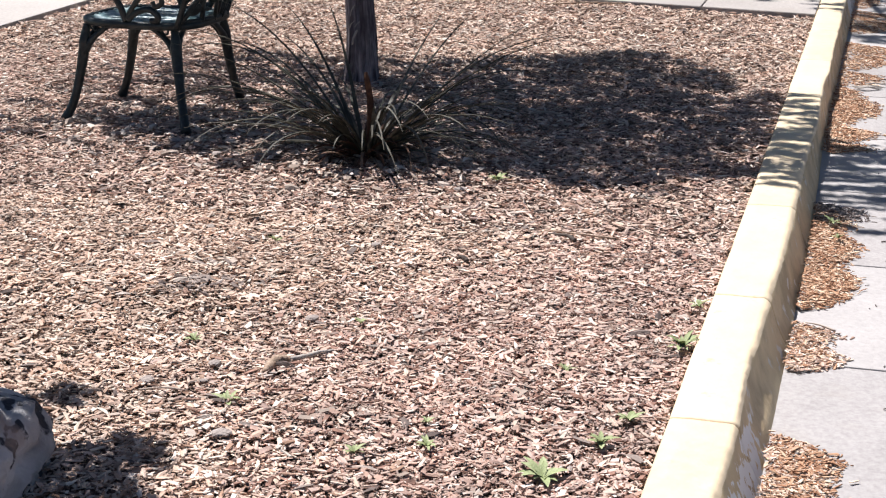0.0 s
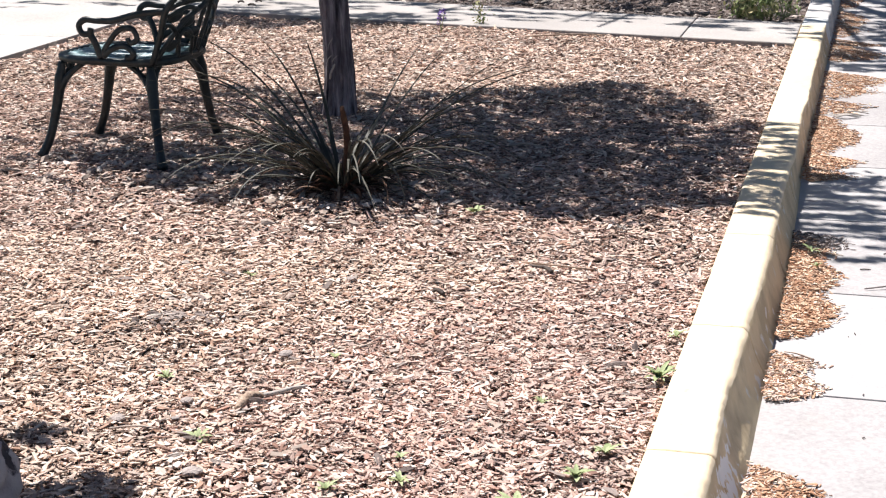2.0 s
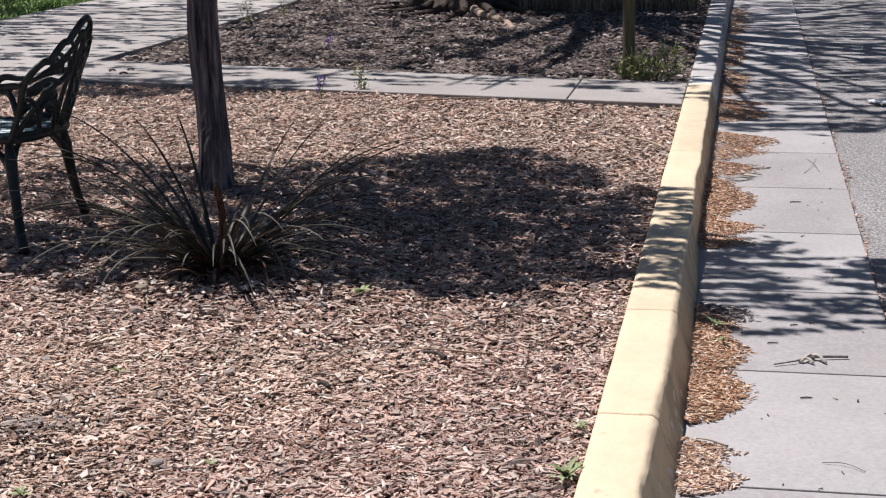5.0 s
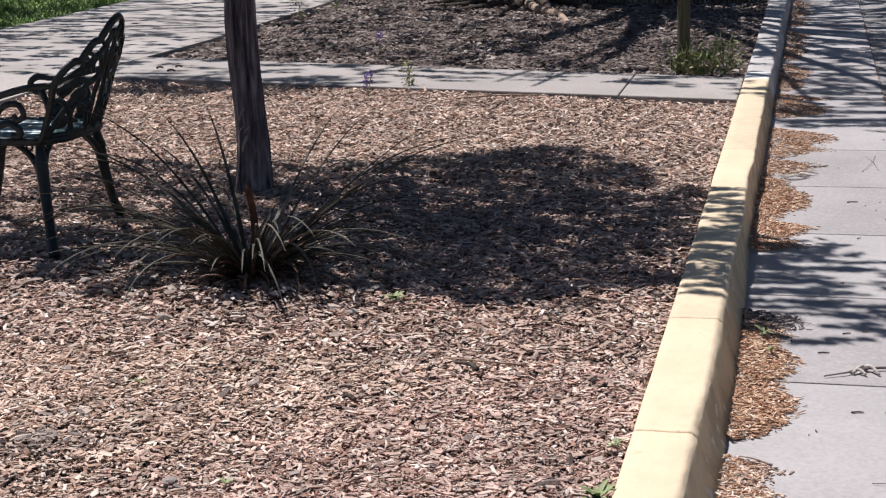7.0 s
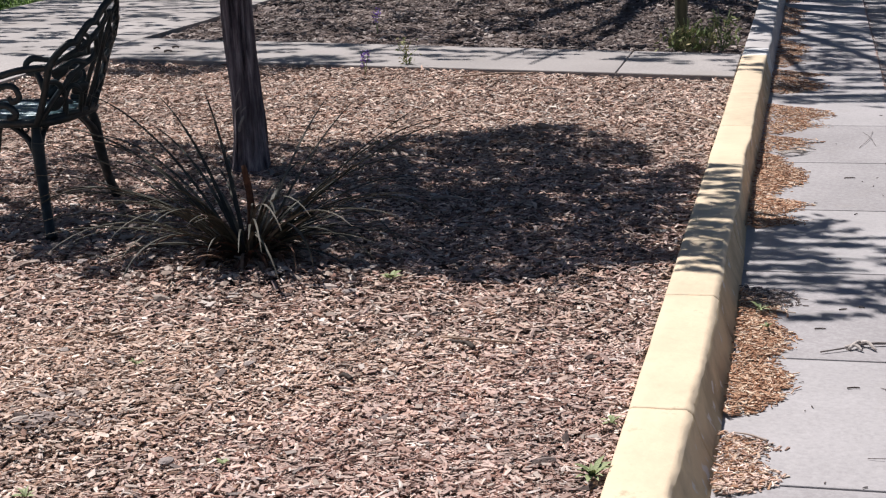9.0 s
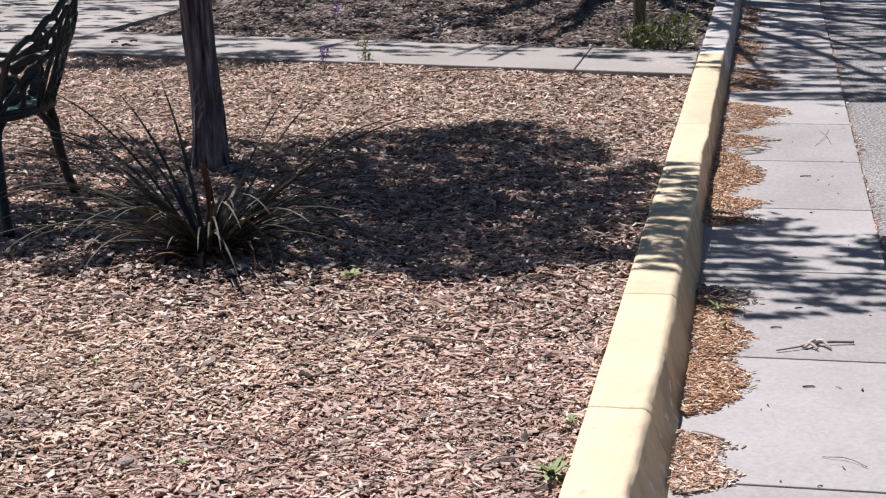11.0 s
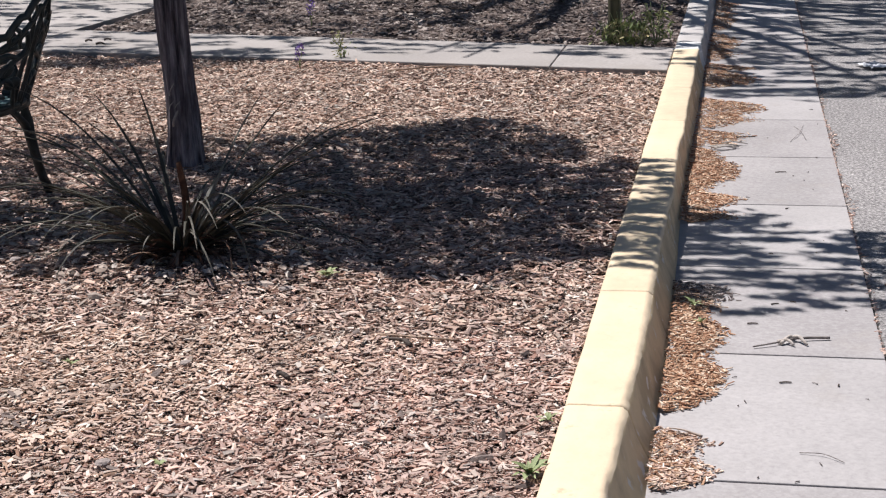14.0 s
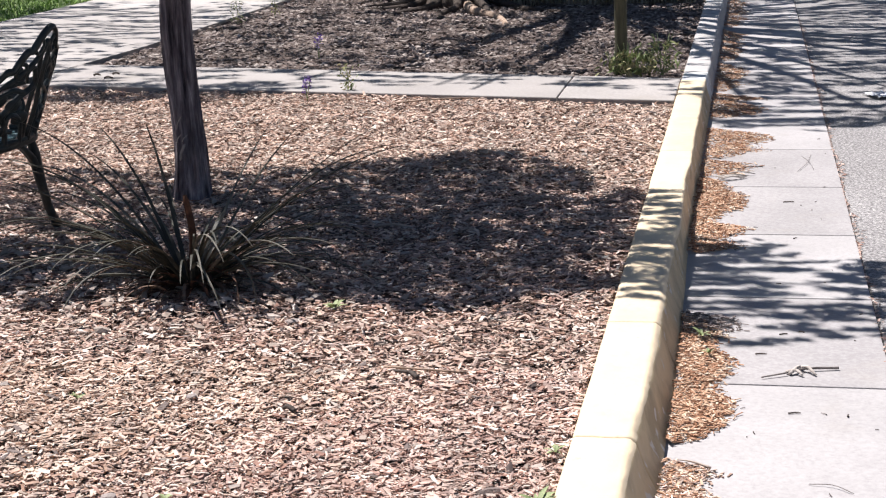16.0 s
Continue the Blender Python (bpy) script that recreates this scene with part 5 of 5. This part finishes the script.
for y0, y1 in zip(STOPS, STOPS[1:]):
    bm = bmesh.new()
    n = max(8, int((y1 - y0) / (0.018 if 1.5 < y0 < 8 else 0.08)))
    rings = []
    ys = [y0 + 0.0034, y0 + 0.008] + [lerp(y0, y1, i / n) for i in range(1, n)] + [y1 - 0.008, y1 - 0.0034]
    for i, y in enumerate(ys):
        end = 0.003 if i in (0, len(ys) - 1) else 0.0
        ring = []
        for k, (x, z) in enumerate(PROFILE):
            w = 0.008 if 7 <= k <= 13 else 0.002
            dx = (0.014 * noise.noise((y * 1.3, 0.3, 9 + 0.05 * k)) if 7 <= k <= 12 else 0) + w * noise.noise((y * 3.1, k * 0.12, 1)) + 0.40 * w * noise.noise((y * 9, k * 0.4, 2)) + (0.0035 * noise.noise((y * 26, k * 0.9, 5)) if 8 <= k <= 11 else 0)
            dz = 0.0022 * noise.noise((y * 2.5, k * 0.3, 7))
            if k >= 10:
                dx += float(foot_out(y)) * min(1, (k - 9) / 5)
            dy = 0
            if i < 2 or i > len(ys) - 3:                     # the cast joint wanders a little
                joint = y0 if i < 2 else y1
                dy = 0.006 * noise.noise((x * 22, joint * 7, z * 22)) + 0.003 * noise.noise((x * 70, joint * 7, z * 70))
            ring.append(bm.verts.new((x + dx - (end if k > 6 else -end), y + dy, z + dz - end)))
        rings.append(ring)
    for a, b in zip(rings, rings[1:]):
        for k in range(len(PROFILE) - 1):
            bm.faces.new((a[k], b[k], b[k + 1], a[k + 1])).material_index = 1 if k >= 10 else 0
    bm.faces.new(rings[0])
    bm.faces.new(rings[-1][::-1])
    bmesh.ops.recalc_face_normals(bm, faces=bm.faces)
    paint, lab = (PAINT, "") if y1 < 9.99 else (WHITE, "white-painted kerb piece") if y1 < 10.31 else (BARE, "bare grey concrete kerb piece")
    piece = part("kerb_piece", bm, paint, kerb, lab, smooth=True)
    piece.data.materials.append(SHADED_SCUFFED if paint is PAINT else paint)      # the outer face, scuffed by wheels and water, its colour darkened for shade

gutter = thing("gutter", "pale grey concrete gutter of cast slabs", "gutter", kind="structure")
bm = bmesh.new()
slab(bm, [(0.19, -8), (0.883, -8), (0.883, 40), (0.19, 40)], -0.42, -0.162, 0)
part("joint_bed", bm, JOINT, gutter, "dark dirt in the joints")
for k in range(-13, 36):
    y0 = 4.508 + 0.962 * k
    bm = bmesh.new()
    slab(bm, [(0.192, y0 + 0.005), (0.878, y0 + 0.005), (0.878, y0 + 0.957), (0.192, y0 + 0.957)], -0.21, -0.150, 0.003)
    part("gutter_slab", bm, CONCRETE, gutter)

cross = thing("cross_walk", "pale concrete footpath crossing between the beds", "footpath", kind="structure")
for x0, x1 in ((-0.003, -0.715), (-0.723, -4.59)):
    bm = bmesh.new()
    slab(bm, [(x0, 9.14 - 0.18 * x0), (x0, 10.06 - 0.206 * x0), (x1, 10.06 - 0.206 * x1), (x1, 9.14 - 0.18 * x1)], -0.3, -0.003, 0.007)
    part("walk_slab", bm, WALK, cross)
side = thing("side_walk", "pale concrete walk of cast slabs beside the lawn", "footpath", kind="structure")
for k in range(26):
    y0, y1 = -8 + 1.83 * k + 0.004, -8 + 1.83 * (k + 1) - 0.004
    xl = lambda y: -4.52 - 0.011 * y if y < 10.6 else -4.52 + 0.005 * (y - 11)
    bm = bmesh.new()
    slab(bm, [(xl(y0), y0), (xl(y1), y1), (-6.9, y1), (-6.9, y0)], -0.3, -0.003, 0.006)
    part("walk_slab", bm, WALK, side)

# the larger bark chips that lie on top of the near mulch
frng = random.Random(91)


def bark_flake(seed):
    """One curled flake of bark, split at the ends, thicker along its middle."""
    bm = bmesh.new()
    top, low = [], []
    ends = [0.35 + 0.5 * noise.noise((seed * 2.3, i * 3.1, 0)) for i in range(4)]
    for i in range(5):
        t = i / 4 - 0.5
        w = (0.16 + 0.07 * noise.noise((seed * 1.7, i * 0.8, 2))) * (1 - abs(2 * t) ** 3 * 0.6)
        bend, rise = 0.10 * noise.noise((seed * 5.1, t * 2, 8)), 0.10 * (0.25 - t * t) * (1 + noise.noise((seed * 3.3, 0, 5)))
        x = t * (1 + 0.12 * ends[i % 4])
        top.append([bm.verts.new((x, bend - w, rise + 0.02)), bm.verts.new((x + 0.03 * ends[(i + 1) % 4], bend, rise + 0.065)), bm.verts.new((x, bend + w * 0.9, rise + 0.02))])
        low.append([bm.verts.new((x, bend - w * 0.9, rise - 0.03)), bm.verts.new((x, bend + w * 0.8, rise - 0.03))])
    for a, b, c, d in zip(top, top[1:], low, low[1:]):
        bm.faces.new((a[0], b[0], b[1], a[1]))
        bm.faces.new((a[1], b[1], b[2], a[2]))
        bm.faces.new((a[0], c[0], d[0], b[0]))
        bm.faces.new((a[2], b[2], d[1], c[1]))
    bm.faces.new((top[0][0], top[0][1], top[0][2], low[0][1], low[0][0]))
    bm.faces.new((top[4][2], top[4][1], top[4][0], low[4][0], low[4][1]))
    me = bpy.data.meshes.new("bark_chip")
    bm.to_mesh(me)
    bm.free()
    me.materials.append(FLAKE)
    return me


FLAKES = [bark_flake(k + 1) for k in range(12)]
count = 0
while count < 290:
    y = 2.1 + 4.4 * frng.random() ** 1.5
    x = frng.uniform(edge_left(y) + 0.3, -0.03)
    if noise.noise((x * 2.4, y * 2.4, 33)) < frng.uniform(-0.5, 0.35):
        continue
    size = frng.uniform(0.018, 0.044)
    chip = new("bark_chip", frng.choice(FLAKES))
    chip.parent = bed
    chip.matrix_basis = pose(x, y, height(x, y) + 0.011, frng.gauss(0, 14), frng.gauss(0, 9), frng.uniform(0, 360)) @ Matrix.Diagonal((size, size * frng.uniform(0.7, 1.2), size, 1))
    count += 1
